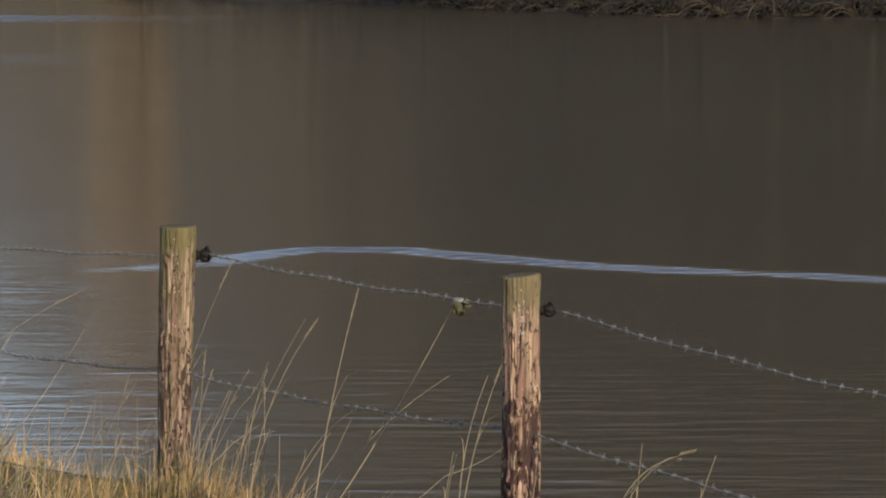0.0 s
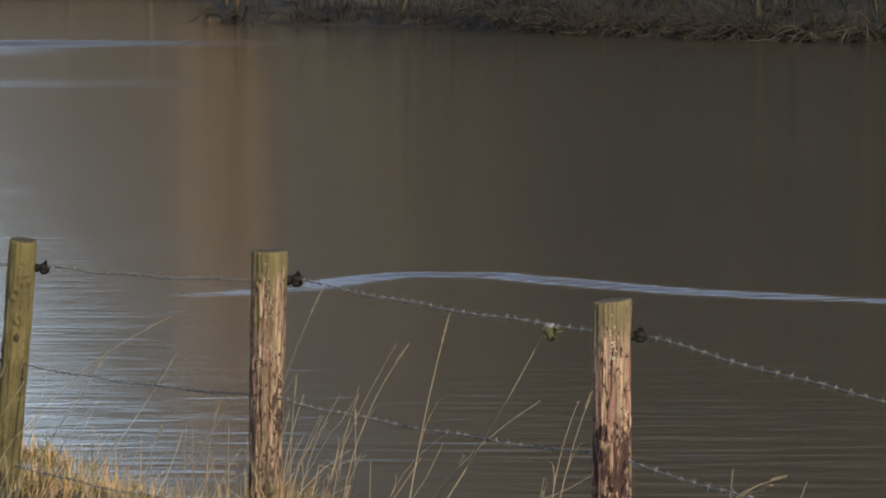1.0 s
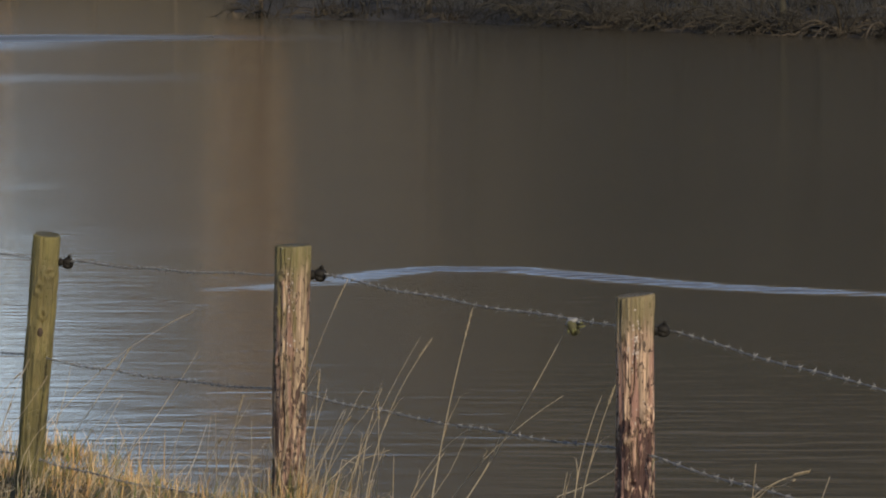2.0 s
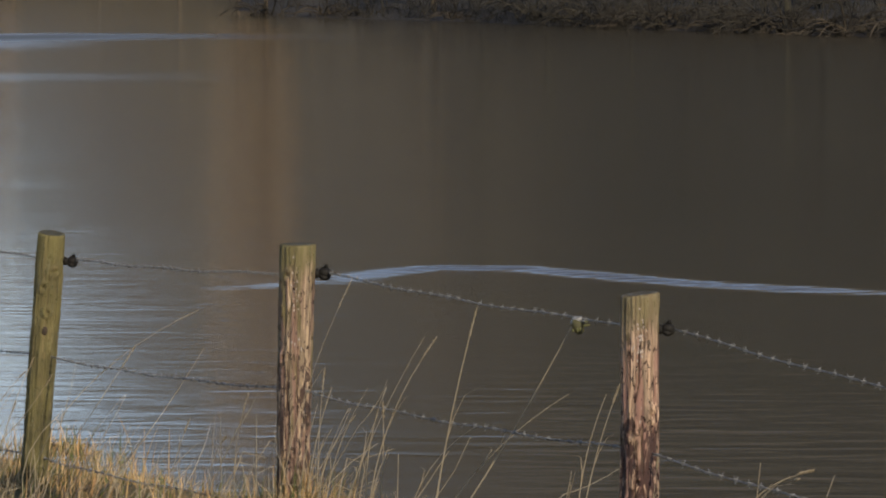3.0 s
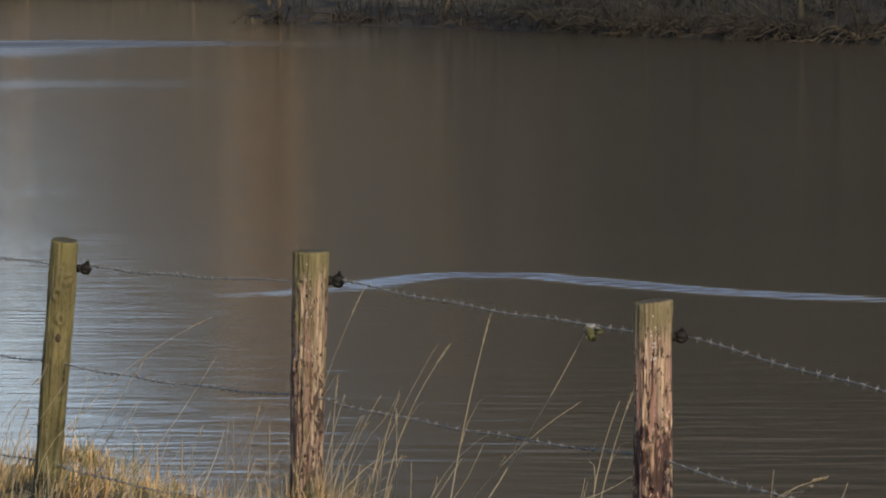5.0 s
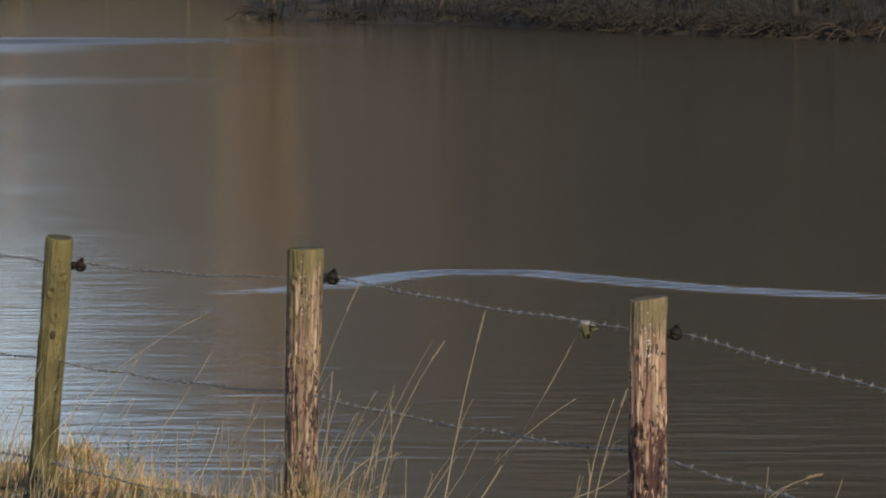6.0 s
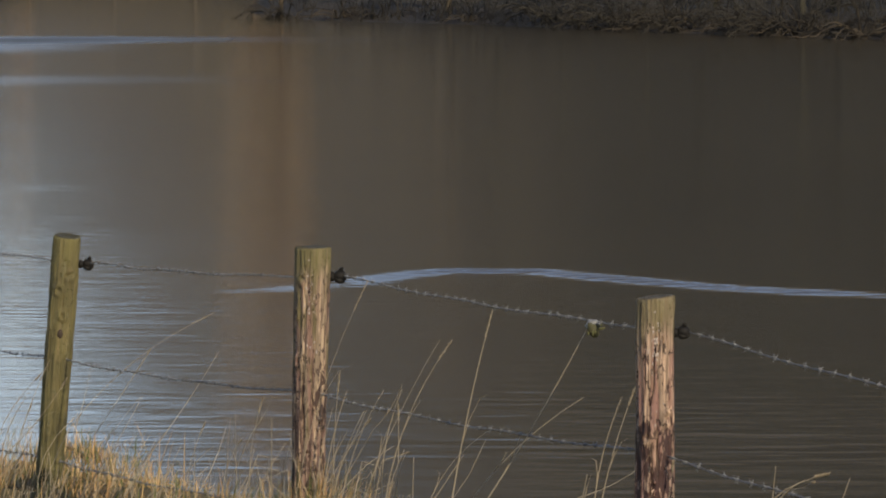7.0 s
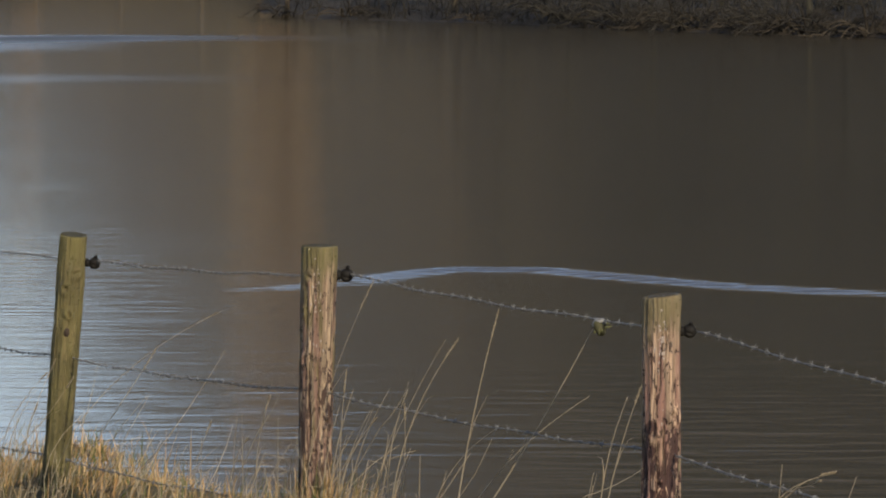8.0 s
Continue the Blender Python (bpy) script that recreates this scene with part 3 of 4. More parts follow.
def turf_grass():
    rng = random.Random(8)
    g = Tubes()
    want = 30000
    while want:
        s, a = rng.uniform(-2.2, 1.1), rng.uniform(-3.2, 5.5)
        x = FENCE_A[0] + FENCE_N[0] * s + FENCE_U[0] * a
        y = FENCE_A[1] + FENCE_N[1] * s + FENCE_U[1] * a
        clump = noise.noise(Vector((x * 3.1, y * 2.4, 0.3)))
        if rng.random() > float(np.interp(a, [-0.4, 0.5, 2.2, 2.6], [0.55, -0.28, -0.28, 0.55])) + clump * 1.1:
            continue
        want -= 1
        z = float(land(x, y)) - 0.015
        ln = rng.uniform(0.04, 0.105 if a < 0.3 else 0.08) * (1.0 + 0.9 * clump) * (1.6 if rng.random() < 0.08 else 1)
        turn = rng.gauss(0.6 + 3.0 * noise.noise(Vector((x * 2.0, y * 2.0, 4.0))), 0.8)
        lean = abs(rng.gauss(0.75, 0.4))
        if 2.2 < a < 4.4 and -0.7 < s < 0.2:
            ln, lean = ln + rng.uniform(0.02, 0.17), lean * 0.6
        d = Vector((math.cos(turn), math.sin(turn), 0))
        pts = []
        for k in range(4):
            t = k / 3
            th = lean * (0.35 + 1.1 * t)
            pts.append(Vector((x, y, z)) + d * ln * t * math.sin(th) + Vector((0, 0, ln * t * math.cos(th))))
        g.blade(pts, rng.uniform(0.004, 0.009), Vector((-d.y, d.x, 0)))
    for _ in range(6500):       # long blades that have bent over and lie across one another
        s, a = rng.gauss(-0.35, 0.45), rng.uniform(-2.6, 4.6)
        x = FENCE_A[0] + FENCE_N[0] * s + FENCE_U[0] * a
        y = FENCE_A[1] + FENCE_N[1] * s + FENCE_U[1] * a
        tuft = noise.noise(Vector((x * 2.6, y * 2.0, 7.0)))
        if tuft < rng.uniform(-0.3, 0.25) + (0.45 if 0.1 < a < 2.4 else 0):
            continue
        z = float(land(x, y)) - 0.015
        ln = rng.uniform(0.12, 0.34) * (0.9 + 0.6 * tuft)
        turn, lean, curl = rng.gauss(0.4, 1.3), rng.uniform(0.1, 0.7), rng.uniform(0.2, 1.9)
        d = Vector((math.cos(turn), math.sin(turn), 0))
        p, pts = Vector((x, y, z)), []
        for k in range(6):
            pts.append(p)
            th = lean + curl * (k / 5) ** 1.5
            p = p + (d * math.sin(th) + Vector((0, 0, math.cos(th)))) * ln / 5
        g.blade(pts, rng.uniform(0.002, 0.005), Vector((-d.y, d.x, 0)))
    for i in range(17000):
        if i < 4200:        # long tussocks round the foot of the middle post
            s, a = rng.gauss(-0.10, 0.17), rng.gauss(3.15, 0.36)
            ln = rng.uniform(0.12, 0.34) * (1 + 0.5 * noise.noise(Vector((s * 5, a * 5, 2.0))))
        else:               # thinner growth over the rest of the bank
            s, a = rng.uniform(-8, -1.5), rng.uniform(-6, 16)
            ln = rng.uniform(0.06, 0.2)
        x = FENCE_A[0] + FENCE_N[0] * s + FENCE_U[0] * a
        y = FENCE_A[1] + FENCE_N[1] * s + FENCE_U[1] * a
        z = float(land(x, y)) - 0.015
        turn, lean = rng.gauss(0.3, 1.2), abs(rng.gauss(0.55, 0.38))
        d = Vector((math.cos(turn), math.sin(turn), 0))
        pts = [Vector((x, y, z)) + d * ln * t * math.sin(lean * (0.4 + t)) + Vector((0, 0, ln * t * math.cos(lean * (0.4 + t)))) for t in (0, 0.4, 0.75, 1.0)]
        g.blade(pts, rng.uniform(0.003, 0.0065), Vector((-d.y, d.x, 0)))
    tagged(new("grass", g.mesh("grass", STRAW)), "matted straw-coloured winter grass with green tufts on the bank", "grass", kind="stuff")


turf_grass()


def loose_stalks():
    """Many thin stems that stand out of the mat round the posts."""
    rng = random.Random(15)
    g = Tubes()
    for i in range(700):
        a = rng.uniform(-2.6, 3.6)
        s = rng.gauss(-0.15, 0.35)
        if i % 11 == 0:
            a, s = 2.97 + rng.gauss(0.05, 0.30), rng.gauss(-0.06, 0.14)
        x = FENCE_A[0] + FENCE_N[0] * s + FENCE_U[0] * a
        y = FENCE_A[1] + FENCE_N[1] * s + FENCE_U[1] * a
        if i % 11 and noise.noise(Vector((x * 4.0, y * 3.0, 9.0))) < 0.02:
            continue
        ln = rng.uniform(0.10, 0.26) + (rng.uniform(0.02, 0.24) if 0.5 < a < 2.6 else 0)
        if i % 11 == 0:
            ln = rng.uniform(0.18, 0.50)
        tip = Vector((x + ln * rng.gauss(0.22, 0.30), y + ln * rng.gauss(0, 0.3), float(land(x, y)) + ln))
        pts = strand_points((x, y, float(land(x, y)) - 0.02), tip, ln * rng.gauss(0, 0.08), 6)
        if rng.random() < 0.45:     # a broken or nodding tip
            side = rng.choice((-1, 1, 1))
            pts[-1] = pts[-2] + Vector((side * rng.uniform(0.08, 0.22) * ln, rng.gauss(0, 0.05) * ln, rng.uniform(-0.12, 0.08) * ln))
        r = rng.uniform(0.0012, 0.0022)
        g.tube(pts, [r, r, r * 0.95, r * 0.85, r * 0.7, r * 0.45], 4)
    tagged(new("dry_stems", g.mesh("dry_stems", STALK)), "thin dry straw stems standing among the bank grass", "grass stems", kind="stuff")


loose_stalks()


def tall_stalk(base, tip, bow, radius, head):
    """A single dry grass stem with a node, a leaf and a narrow seed head."""
    radius = radius * 0.88
    line = strand_points(base, tip, bow, 9)
    down = (line[0] - line[1]).normalized()
    down = Vector((down.x * 0.6, down.y, min(down.z, -0.5))).normalized()
    root = line[0].copy()
    while root.z > float(land(root.x, root.y)) - 0.02:
        root = root + down * 0.02
    st = thing("grass_stalk", "tall thin dry straw-coloured grass stalk", "grass stalk", "dry stalks by the fence", root)
    pts = [p - root for p in line]
    g = Tubes()
    g.tube([Vector((0, 0, 0)), pts[0] * 0.5] + pts, [radius * 1.1, radius * 1.05] + [radius * (1 - 0.6 * k / 8) for k in range(9)], 5)
    part("stem", g.mesh("stem", STALK), st)
    d = (pts[3] - pts[2]).normalized()
    ln = (pts[8] - pts[0]).length * 0.3
    for k, s in ((3, 1),) if head else ((2, -1),):
        out = Vector((0.2 * s, 0.1, -0.1)) * ln
        lf = Tubes()
        lf.blade([pts[k], pts[k] + d * ln * 0.4 + out * 0.2, pts[k] + d * ln * 0.8 + out * 0.7, pts[k] + d * ln + out * 1.6], 0.006, Vector((0.2, 1, 0)).normalized())
        part("leaf", lf.mesh("leaf", STALK), st)
    if head:
        hd = Tubes()
        for k in range(12):
            q = pts[7].lerp(pts[8], k / 11)
            hd.tube([q, q + d * 0.012 + Vector((math.cos(k * 2.4), math.sin(k * 2.4), 0)) * 0.004], [0.0022, 0.0006], 4)
        part("seed_head", hd.mesh("seed_head", STALK), st)
    return st


tall_stalk((0.037, 14.200, 0.672), (0.173, 14.129, 1.348), 0.010, 0.0027, True)
tall_stalk((0.109, 14.300, 0.659), (0.473, 14.229, 1.285), -0.010, 0.0024, False)
tall_stalk((0.084, 14.600, 0.657), (0.474, 14.527, 1.042), 0.030, 0.0019, False)
tall_stalk((0.479, 13.300, 0.804), (0.581, 13.234, 1.193), 0.010, 0.0019, True)
tall_stalk((0.459, 13.200, 0.817), (0.540, 13.134, 1.182), 0.015, 0.0019, False)
tall_stalk((-0.179, 15.200, 0.543), (-0.117, 15.124, 1.007), 0.030, 0.0026, False)
tall_stalk((-0.150, 15.200, 0.543), (-0.130, 15.124, 0.950), -0.010, 0.0022, True)
tall_stalk((-0.223, 15.400, 0.536), (-0.149, 15.323, 0.891), 0.020, 0.0020, False)
tall_stalk((-0.592, 16.100, 0.427), (-0.587, 16.020, 0.818), 0.000, 0.0026, False)
tall_stalk((-0.664, 16.300, 0.401), (-0.624, 16.219, 0.868), 0.030, 0.0020, True)
tall_stalk((-0.388, 16.000, 0.440), (-0.257, 15.920, 0.852), 0.020, 0.0022, False)
tall_stalk((-0.409, 15.900, 0.433), (-0.314, 15.821, 0.938), 0.020, 0.0026, False)
tall_stalk((-0.366, 15.900, 0.433), (-0.340, 15.821, 0.997), 0.010, 0.0020, True)
tall_stalk((-0.435, 15.900, 0.433), (-0.364, 15.821, 0.878), 0.015, 0.0022, False)
tall_stalk((-0.341, 15.700, 0.479), (-0.184, 15.621, 0.957), 0.030, 0.0019, False)
tall_stalk((-1.602, 18.200, 0.225), (-1.152, 18.109, 0.875), -0.010, 0.0022, True)
tall_stalk((-1.329, 17.900, 0.251), (-0.859, 17.810, 0.897), -0.020, 0.0022, False)
tall_stalk((-1.458, 18.400, 0.246), (-1.195, 18.308, 0.669), -0.010, 0.0019, False)
tall_stalk((-1.512, 18.500, 0.511), (-0.918, 18.407, 0.993), 0.050, 0.0015, True)
tall_stalk((-0.081, 14.800, 0.576), (-0.075, 14.726, 0.825), 0.000, 0.0024, False)
tall_stalk((-0.766, 16.600, 0.384), (-0.756, 16.517, 0.766), 0.010, 0.0020, False)
tall_stalk((-1.800, 18.600, 0.175), (-1.594, 18.507, 0.788), 0.020, 0.0019, True)
tall_stalk((-1.805, 18.900, 0.185), (-1.697, 18.805, 0.643), 0.010, 0.0019, False)
tall_stalk((-0.270, 15.000, 0.569), (0.011, 14.925, 1.194), 0.020, 0.0015, False)
tall_stalk((-0.502, 15.800, 0.525), (-0.244, 15.721, 1.321), 0.030, 0.0014, True)
tall_stalk((0.901, 12.200, 0.883), (0.916, 12.139, 1.096), 0.000, 0.0019, False)
tall_stalk((1.044, 12.000, 0.910), (1.098, 11.940, 1.085), 0.000, 0.0019, False)
tall_stalk((0.650, 12.800, 0.820), (0.670, 12.736, 1.035), 0.000, 0.0015, True)
tall_stalk((-1.090, 17.300, 0.294), (-0.977, 17.213, 0.585), 0.010, 0.0019, False)
tall_stalk((0.418, 13.600, 0.698), (0.453, 13.532, 0.910), 0.000, 0.0019, False)
tall_stalk((0.855, 12.300, 0.870), (1.065, 12.239, 1.059), 0.045, 0.0020, True)
tall_stalk((0.871, 12.200, 0.868), (0.995, 12.139, 1.058), 0.030, 0.0017, False)
tall_stalk((-0.044, 14.700, 0.607), (0.176, 14.627, 0.928), 0.040, 0.0015, False)
tall_stalk((-0.965, 17.000, 0.311), (-0.871, 16.915, 0.703), 0.020, 0.0017, True)
tall_stalk((-0.572, 16.400, 0.389), (-0.457, 16.318, 0.889), 0.030, 0.0017, False)
tall_stalk((-1.197, 17.600, 0.234), (-1.143, 17.512, 0.574), 0.010, 0.0017, False)
tall_stalk((-1.760, 18.300, 0.479), (-1.646, 18.220, 0.695), 0.010, 0.0017, False)
tall_stalk((-1.733, 18.200, 0.454), (-1.491, 18.120, 0.755), -0.015, 0.0018, True)
tall_stalk((-1.511, 18.400, 0.431), (-1.404, 18.320, 0.794), -0.010, 0.0016, False)
tall_stalk((-1.789, 18.600, 0.526), (-1.631, 18.520, 0.733), 0.010, 0.0015, True)
tall_stalk((-1.168, 17.400, 0.363), (-1.105, 17.320, 0.491), 0.000, 0.0020, False)
tall_stalk((-0.734, 16.500, 0.524), (-0.734, 16.420, 0.788), 0.000, 0.0018, False)
tall_stalk((-0.909, 16.900, 0.429), (-0.904, 16.820, 0.655), 0.000, 0.0018, False)
tall_stalk((-0.168, 15.000, 0.660), (0.047, 14.920, 1.185), 0.035, 0.0022, True)
tall_stalk((-0.409, 15.800, 0.578), (-0.245, 15.720, 0.877), -0.012, 0.0017, False)
tall_stalk((0.423, 13.300, 0.868), (0.590, 13.220, 0.960), -0.008, 0.0016, False)
tall_stalk((-1.389, 18.100, 0.401), (-1.185, 18.020, 0.692), 0.010, 0.0015, False)
tall_stalk((-0.667, 16.300, 0.739), (-0.590, 16.220, 0.877), -0.006, 0.0016, False)
tall_stalk((-0.996, 17.000, 0.438), (-0.837, 16.920, 0.619), 0.010, 0.0016, False)
tall_stalk((-1.697, 18.100, 0.373), (-1.624, 18.020, 0.656), 0.012, 0.0018, True)
tall_stalk((-1.241, 17.600, 0.410), (-1.131, 17.520, 0.618), -0.010, 0.0016, False)
tall_stalk((-0.789, 16.700, 0.517), (-0.722, 16.620, 0.673), 0.010, 0.0017, True)
tall_stalk((-0.213, 15.300, 0.857), (-0.115, 15.220, 1.023), -0.012, 0.0014, False)
tall_stalk((-0.347, 15.700, 0.635), (-0.232, 15.620, 0.852), 0.016, 0.0017, True)
tall_stalk((0.946, 12.000, 1.050), (0.996, 11.920, 1.079), -0.006, 0.0014, True)
tall_stalk((0.438, 13.300, 0.868), (0.452, 13.220, 0.941), 0.000, 0.0016, False)


def loose_insulator():
    """A slipped insulator that hangs from the top wire between two posts."""
    it = thing("wire_insulator", "loose green-stained insulator hanging on the top wire", "insulator", at=(0.492, 14.150, 1.310))
    g = Tubes()
    g.tube([(-0.022, 0, -0.010), (-0.010, 0, 0.004), (0.008, 0, 0.006), (0.026, 0, -0.004)], [0.006, 0.011, 0.011, 0.006], 10)
    part("clip", g.mesh("clip", WIRE), it, "grey wire clip")
    rng = random.Random(6)
    b = Tubes()
    b.tube([(-0.006, 0, 0.006), (-0.004, 0, -0.008), (0.002, 0, -0.020), (0.006, 0, -0.032), (0.006, 0, -0.040)], [0.012, 0.0175, 0.018, 0.014, 0.006], 14)
    b.v = [v + v.normalized() * 0.006 * noise.noise(v * 90) for v in b.v]
    part("body", b.mesh("body", OLIVE), it)
    for _ in range(14):
        q = Vector((rng.gauss(0.001, 0.010), rng.gauss(-0.008, 0.006), rng.uniform(-0.040, 0.004)))
        tip = q + Vector((rng.gauss(0, 0.010), rng.gauss(-0.004, 0.004), rng.gauss(-0.006, 0.008)))
        moss = Tubes()
        moss.tube([q, q.lerp(tip, 0.5), tip], [0.0045, 0.0040, 0.0012], 5)
        part("moss_tuft", moss.mesh("moss_tuft", MOSS), it)
    return it


loose_insulator()


# ---- the far bank ----
def limb(g, rng, start, heading, length, radius, depth, sides, twigs):
    """One branch and, from it, smaller ones."""
    n = 5 if depth else 4
    pts, d, p = [start], heading.normalized(), start
    for k in range(n - 1):
        d = (d + Vector((rng.gauss(0, 0.16), rng.gauss(0, 0.16), rng.gauss(0.06, 0.10)))).normalized()
        p = p + d * length / (n - 1)
        pts.append(p)
    g.tube(pts, [radius * (1 - 0.8 * k / (n - 1)) for k in range(n)], sides, False)
    if not depth:
        return
    for _ in range(twigs):
        t = rng.uniform(0.25, 1.0) * (n - 1)
        i = min(int(t), n - 2)
        q = pts[i].lerp(pts[i + 1], t - i)
        axis = (pts[i + 1] - pts[i]).normalized()
        out = Vector((rng.gauss(0, 1), rng.gauss(0, 1), rng.gauss(0.25, 0.7))).normalized()
        limb(g, rng, q, axis * 0.65 + out * 0.8, length * rng.uniform(0.38, 0.62), radius * rng.uniform(0.35, 0.5), depth - 1, 3, twigs)


def bare_tree(height, seed, bark, label, twig=None):
    rng = random.Random(seed)
    tree = thing("tree", label, "tree", "bare trees of the far wood")
    g = Tubes()
    pts, radii, p = [], [], Vector((0, 0, -0.6))
    r0 = height * rng.uniform(0.004, 0.0065)
    for k in range(10):
        pts.append(p)
        radii.append(r0 * (1.25 if k == 0 else 1) * (1 - 0.88 * k / 9))
        p = p + Vector((rng.gauss(0, 0.18), rng.gauss(0, 0.18), height / 9))
    g.tube(pts, radii, 9)
    part("trunk", g.mesh("trunk", bark), tree)
    c = Tubes()
    for _ in range(20):
        t = rng.uniform(1.6, 8.8)
        i = int(t)
        q = pts[i].lerp(pts[i + 1], t - i)
        turn = rng.uniform(0, 6.28)
        out = Vector((math.cos(turn), math.sin(turn), rng.uniform(0.25, 1.1)))
        limb(c, rng, q, out, height * rng.uniform(0.16, 0.30) * (1.15 - 0.06 * t), radii[i] * 0.5, 2, 4, 5)
    part("crown", c.mesh("crown", twig or TWIG), tree, "leafless crown of fine twigs")
    return tree


def shrub(seed, spread, stems, droop, material, label):
    """A leafless waterside bush: arching stems, many of them hanging out over the water."""
    rng = random.Random(seed)
    bush = thing("shrub", label, "shrub", "bare shrubs along the far shore")
    t = Tubes()
    for _ in range(stems):
        g = Tubes()
        turn = rng.gauss(-1.57, 1.3)
        ln = spread * rng.uniform(0.5, 1.1)
        d = Vector((math.cos(turn), math.sin(turn), rng.uniform(0.3, 1.5))).normalized()
        p, pts = Vector((rng.gauss(0, 0.25), rng.gauss(0, 0.15), -0.1)), []
        for k in range(8):
            pts.append(p)
            p = p + d * ln / 7
            d = (d + Vector((rng.gauss(0, 0.12), rng.gauss(0, 0.12), -droop * rng.uniform(0.5, 1.5)))).normalized()
        r = rng.uniform(0.020, 0.05)
        g.tube(pts, [r * (1 - 0.75 * k / 7) for k in range(8)], 5)
        part("stem", g.mesh("stem", material), bush)
        for _ in range(7):
            i = rng.randrange(2, 7)
            out = Vector((rng.gauss(0, 1), rng.gauss(-0.3, 0.8), rng.gauss(-0.1, 0.7))).normalized()
            limb(t, rng, pts[i], (pts[i] - pts[i - 1]).normalized() + out * 0.8, ln * rng.uniform(0.15, 0.32), r * 0.45, 1, 3, 4)
    tagged(part("twig_spray", t.mesh("twig_spray", material), bush), kind="stuff")
    return bush


def arching_shrub(seed, spread, stems, label):
    """An old bush rooted at the waterline: a fan of thick limbs that arch over and dip towards the water."""
    rng = random.Random(seed)
    bush = thing("shrub", label, "shrub", "arching shrubs over the water")
    t = Tubes()
    for k in range(stems):
        turn = -1.57 + (k / (stems - 1) - 0.5) * 3.3 + rng.gauss(0, 0.12)
        ln = spread * rng.uniform(0.7, 1.15)
        d = Vector((math.cos(turn), math.sin(turn) * 0.7, rng.uniform(0.35, 1.3))).normalized()
        p, pts = Vector((rng.gauss(0, 0.08), rng.gauss(0, 0.06), -0.05)), []
        bend = rng.uniform(0.16, 0.34)
        for _ in range(9):
            pts.append(p)
            p = p + d * ln / 8
            d = (d + Vector((rng.gauss(0, 0.07), rng.gauss(0, 0.05), -bend))).normalized()
            if p.z < 0.05:
                d.z = abs(d.z) * 0.2
        r = rng.uniform(0.022, 0.045)
        g = Tubes()
        g.tube(pts, [r * (1 - 0.7 * i / 8) for i in range(9)], 6)
        part("limb", g.mesh("limb", LIMB), bush)
        for _ in range(4):
            i = rng.randrange(2, 8)
            out = Vector((rng.gauss(0, 1), rng.gauss(-0.2, 0.6), rng.gauss(0, 0.6))).normalized()
            limb(t, rng, pts[i], (pts[i] - pts[i - 1]).normalized() + out * 0.7, ln * rng.uniform(0.2, 0.35), r * 0.4, 1, 3, 3)
    tagged(part("twig_spray", t.mesh("twig_spray", OCHRE), bush), kind="stuff")
    return bush


def leafy_tree(height, spread, seed, label):
    """A slim tree that has kept its withered leaves."""
    rng = random.Random(seed)
    tree = thing("tree", label, "tree", "trees with withered leaves")
    g = Tubes()
    pts = [Vector((0.12 * math.sin(k * 1.3 + seed), 0.1 * math.cos(k * 1.7), -0.5 + (height + 0.5) * k / 9)) for k in range(10)]
    g.tube(pts, [height * 0.004 * (1 - 0.9 * k / 9) for k in range(10)], 9)
    part("trunk", g.mesh("trunk", BARK_WARM), tree)
    w, c = Tubes(), Tubes()
    for _ in range(64):
        t = rng.uniform(1.1, 8.9)
        i = int(t)
        q = pts[i].lerp(pts[i + 1], t - i)
        turn = rng.uniform(0, 6.28)
        ln = spread * rng.uniform(0.6, 1.0) * (1.0 if t < 5 else 1.25 - 0.1 * t + 0.2)
        d = Vector((math.cos(turn), math.sin(turn), rng.uniform(0.3, 0.9))).normalized()
        w.tube([q, q + d * ln * 0.5, q + d * ln + Vector((0, 0, 0.1 * ln))], [0.05, 0.03, 0.01], 4, False)
        for _ in range(80):
            p = q + d * ln * rng.uniform(0.25, 1.05) + Vector((rng.gauss(0, 0.35), rng.gauss(0, 0.35), rng.gauss(0, 0.35)))
            out = Vector((rng.gauss(0, 1), rng.gauss(0, 1), rng.gauss(-0.4, 0.6))).normalized()
            side = out.cross(Vector((0.2, 0.1, 1))).normalized()
            c.blade([p, p + out * 0.07, p + out * 0.14], 0.15, side)
    part("limbs", w.mesh("limbs", BARK_WARM), tree)
    part("crown", c.mesh("crown", RUSSET), tree, "thin crown of withered russet leaves")
    return tree


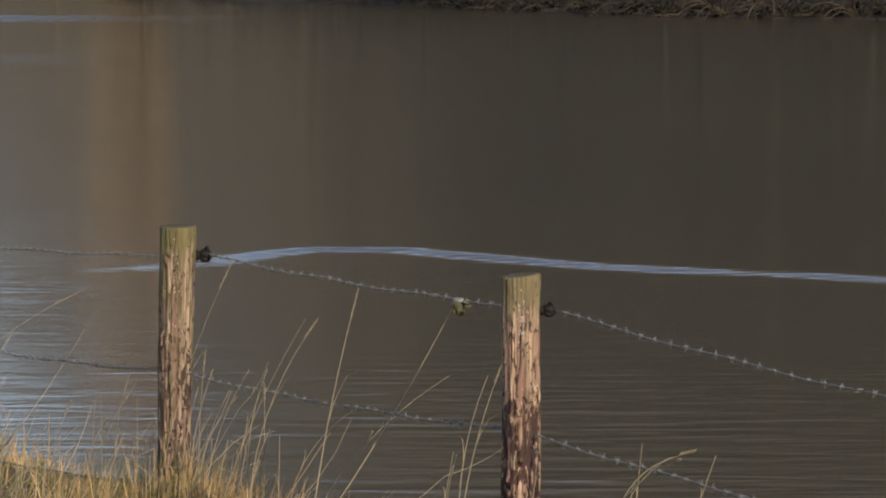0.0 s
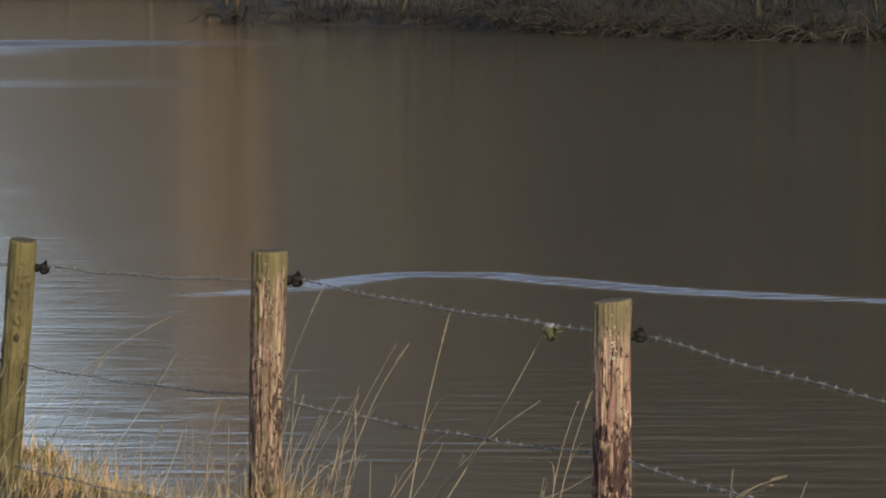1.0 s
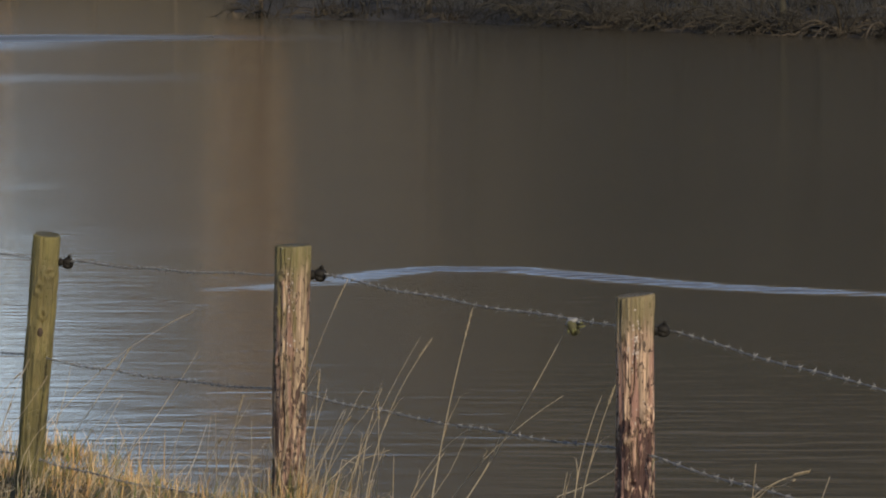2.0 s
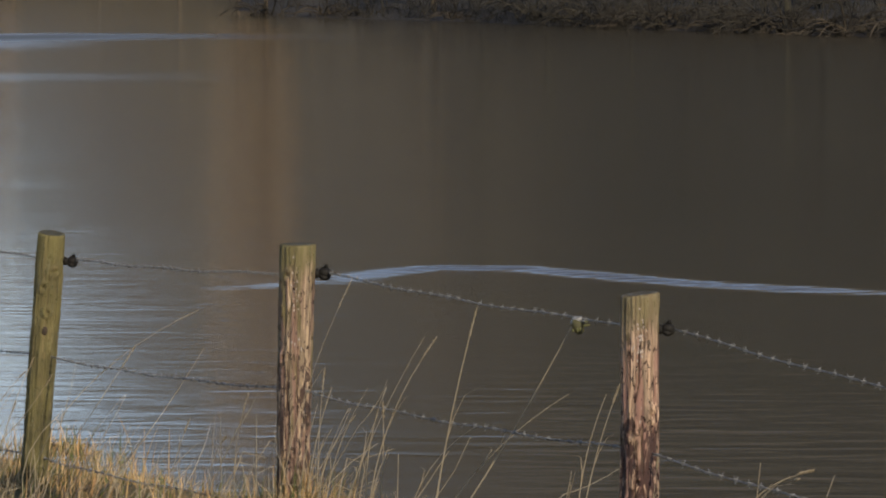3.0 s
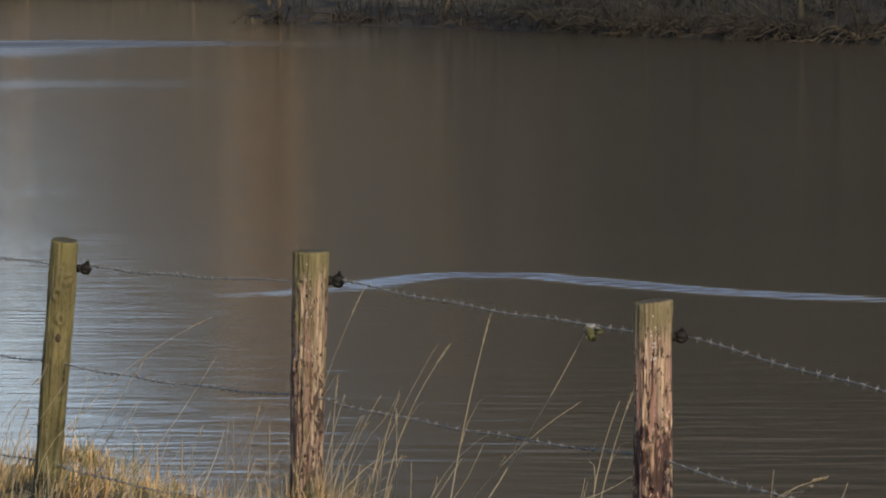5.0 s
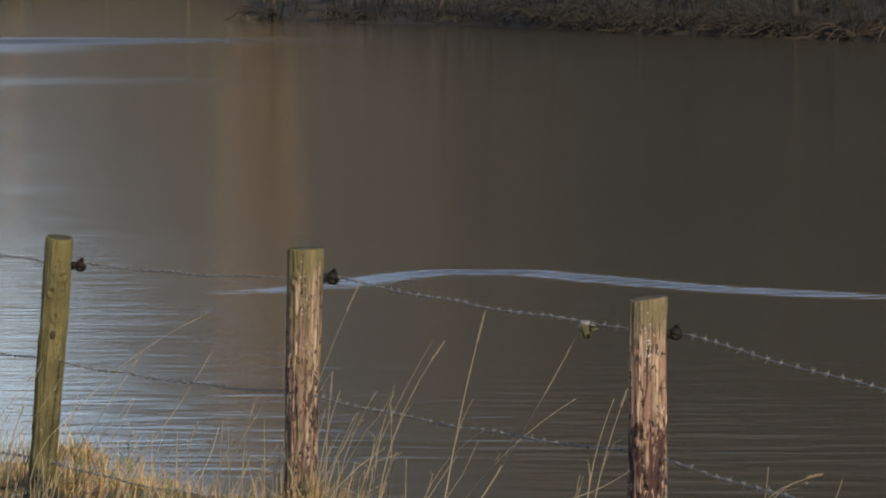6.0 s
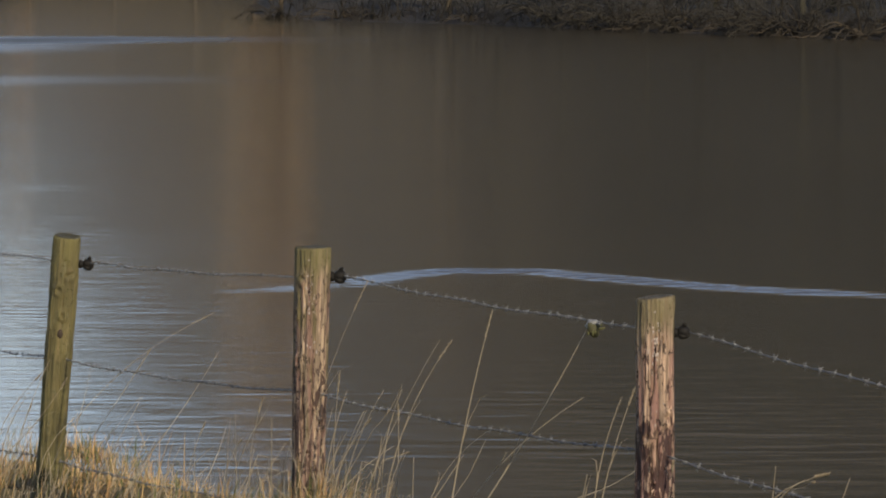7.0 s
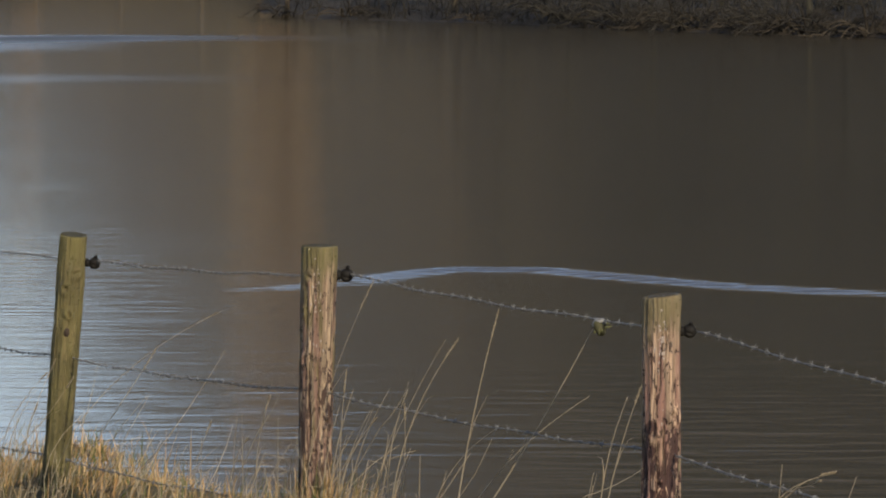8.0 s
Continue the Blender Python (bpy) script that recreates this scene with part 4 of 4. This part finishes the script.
def far_wood():
    rng = random.Random(3)
    kinds = [bare_tree(16, 1, BARK, "tall bare grey-brown tree on the far slope"), bare_tree(19, 2, BARK, "tall bare grey-brown tree on the far slope"),
             bare_tree(14, 3, BARK, "slender bare dark tree on the far slope"), bare_tree(21, 4, BARK_WARM, "tall bare reddish-brown tree on the far bank"),
             bare_tree(15, 5, BARK_PALE, "bare pale-barked tree on the open slope", BARK_PALE), bare_tree(18, 6, BARK_PALE, "bare pale-barked tree on the open slope", BARK_PALE)]
    shrubs = [shrub(21, 2.6, 16, 0.22, OCHRE, "tangled bare ochre shrub overhanging the water"), shrub(22, 2.0, 14, 0.30, OCHRE, "low bare brown shrub on the far shore"),
              shrub(23, 3.4, 20, 0.18, TWIG, "wide bare dark shrub on the far bank")]
    used = [0] * 6

    def plant(pool, flags, i, x, d, scale, tilt=3.0):
        y = float(far_shore(x)) + d
        m = pose(x, y, float(land(x, y)), rng.gauss(0, tilt), rng.gauss(0, tilt), rng.uniform(0, 360) if tilt > 1 else rng.gauss(0, 25))
        ob = pool[i]
        if flags[i]:
            ob = copy_thing(ob, m)
        else:
            ob.matrix_basis = m
            flags[i] = 1
        ob.scale = (scale,) * 3
        return ob

    for row, (d0, d1, gap) in enumerate(((3, 9, 2.6), (11, 24, 2.3), (26, 50, 3.4))):
        x = -40.0
        while x < 26:
            x += rng.uniform(0.6, 1.4) * gap
            left = x < -19
            size = rng.uniform(0.8, 1.15) * (0.62 if left else 1.0)
            if x < -1 and rng.random() < 0.72:
                continue
            plant(kinds, used, rng.choice((0, 1, 2)) if x > 0.5 else rng.choice((4, 5)), x, rng.uniform(d0, d1), size)
    for x, d, size in ((-9.5, 6.0, 1.0),):
        plant(kinds, used, 3, x, d, size)
    slim = [leafy_tree(19, 1.5, 51, "slim tree with withered russet leaves"), leafy_tree(16, 1.2, 52, "slim tree with withered russet leaves")]
    leafy = [0, 0]
    for i, x, d, size in ((0, -7.4, 3.0, 1.1), (1, -6.2, 4.0, 1.15), (1, -5.4, 5.0, 1.2), (0, -21.0, 4.0, 0.85)):
        plant(slim, leafy, i, x, d, size)
    arched = [arching_shrub(61, 1.9, 11, "old arching shrub dipping its limbs to the water"), arching_shrub(62, 1.5, 9, "low arching shrub with pale limbs at the waterline")]
    bent = [0, 0]
    for i, x, d, size in ((0, 6.6, 0.5, 1.0), (1, 8.2, 0.3, 1.0), (0, 9.9, 0.5, 0.9), (0, 11.3, 0.2, 1.1), (1, 12.6, 0.4, 1.2), (1, -3.2, 0.6, 1.0), (1, 1.0, 0.5, 0.8), (0, 14.6, 0.4, 1.0)):
        plant(arched, bent, i, x, d, size, 0.5)
    x, flags = -16.0, [0, 0, 0]
    while x < 17:
        x += rng.uniform(0.4, 1.0) * (1.0 if x > 0.5 else 7.0)
        plant(shrubs, flags, rng.randrange(3), x, rng.uniform(-0.2, 1.6), rng.uniform(0.6, 1.1), 0.5)


far_wood()


def underwood():
    """Thin bare saplings and dead bracken that fill the slope."""
    rng = random.Random(31)
    g = Tubes()
    for _ in range(1100):
        x = rng.uniform(-20, 18)
        y = float(far_shore(x)) + rng.uniform(-0.5, 3.0)
        if x < 0 and rng.random() < 0.88:
            continue
        z = float(land(x, y))
        ln = rng.uniform(0.3, 1.3)
        tip = Vector((x + rng.gauss(0, 0.6) * ln, y - rng.uniform(-0.2, 0.8) * ln, z + ln * rng.uniform(-0.1, 0.8)))
        r = rng.uniform(0.006, 0.02)
        g.tube(strand_points((x, y, z), tip, rng.gauss(0, 0.15) * ln, 4), [r, r * 0.8, r * 0.6, r * 0.3], 3, False)
    for _ in range(5200):
        x = rng.uniform(-45, 26)
        y = float(far_shore(x)) + abs(rng.gauss(0.8, 16))
        if x < -2 and rng.random() < 0.7:
            continue
        z = float(land(x, y))
        h = rng.uniform(0.5, 3.2)
        top = Vector((x + rng.gauss(0, 0.3) * h, y + rng.gauss(0, 0.2) * h, z + h))
        r = rng.uniform(0.008, 0.028)
        g.tube(strand_points((x, y, z - 0.1), top, rng.gauss(0, 0.1) * h, 4), [r, r * 0.8, r * 0.6, r * 0.3], 3, False)
    tagged(new("underwood", g.mesh("underwood", TWIG)), "thin bare saplings and dead bracken under the trees", "undergrowth", kind="stuff")


underwood()


def bank_sedge():
    """Dead sedge and trailing grass along the far waterline."""
    rng = random.Random(77)
    g = Tubes()
    for _ in range(9000):
        x = rng.uniform(-26, 17)
        if rng.random() < (0.93 if x > 3 else 0.8 if x > 0 else 0.92):
            continue
        y = float(far_shore(x)) + rng.uniform(-0.35, 3.0)
        z = float(land(x, y))
        ln = rng.uniform(0.25, 0.75)
        turn = rng.gauss(-1.4, 1.2)
        d = Vector((math.cos(turn), math.sin(turn), 0))
        pts = [Vector((x, y, z - 0.03)) + d * ln * t * (0.3 + 0.6 * t) + Vector((0, 0, ln * (0.8 * t - 0.75 * t * t))) for t in (0, 0.35, 0.7, 1.0)]
        g.blade(pts, rng.uniform(0.015, 0.035), Vector((-d.y, d.x, 0)))
    tagged(new("sedge", g.mesh("sedge", SEDGE)), "dead brown sedge trailing along the far waterline", "sedge", kind="stuff")


bank_sedge()
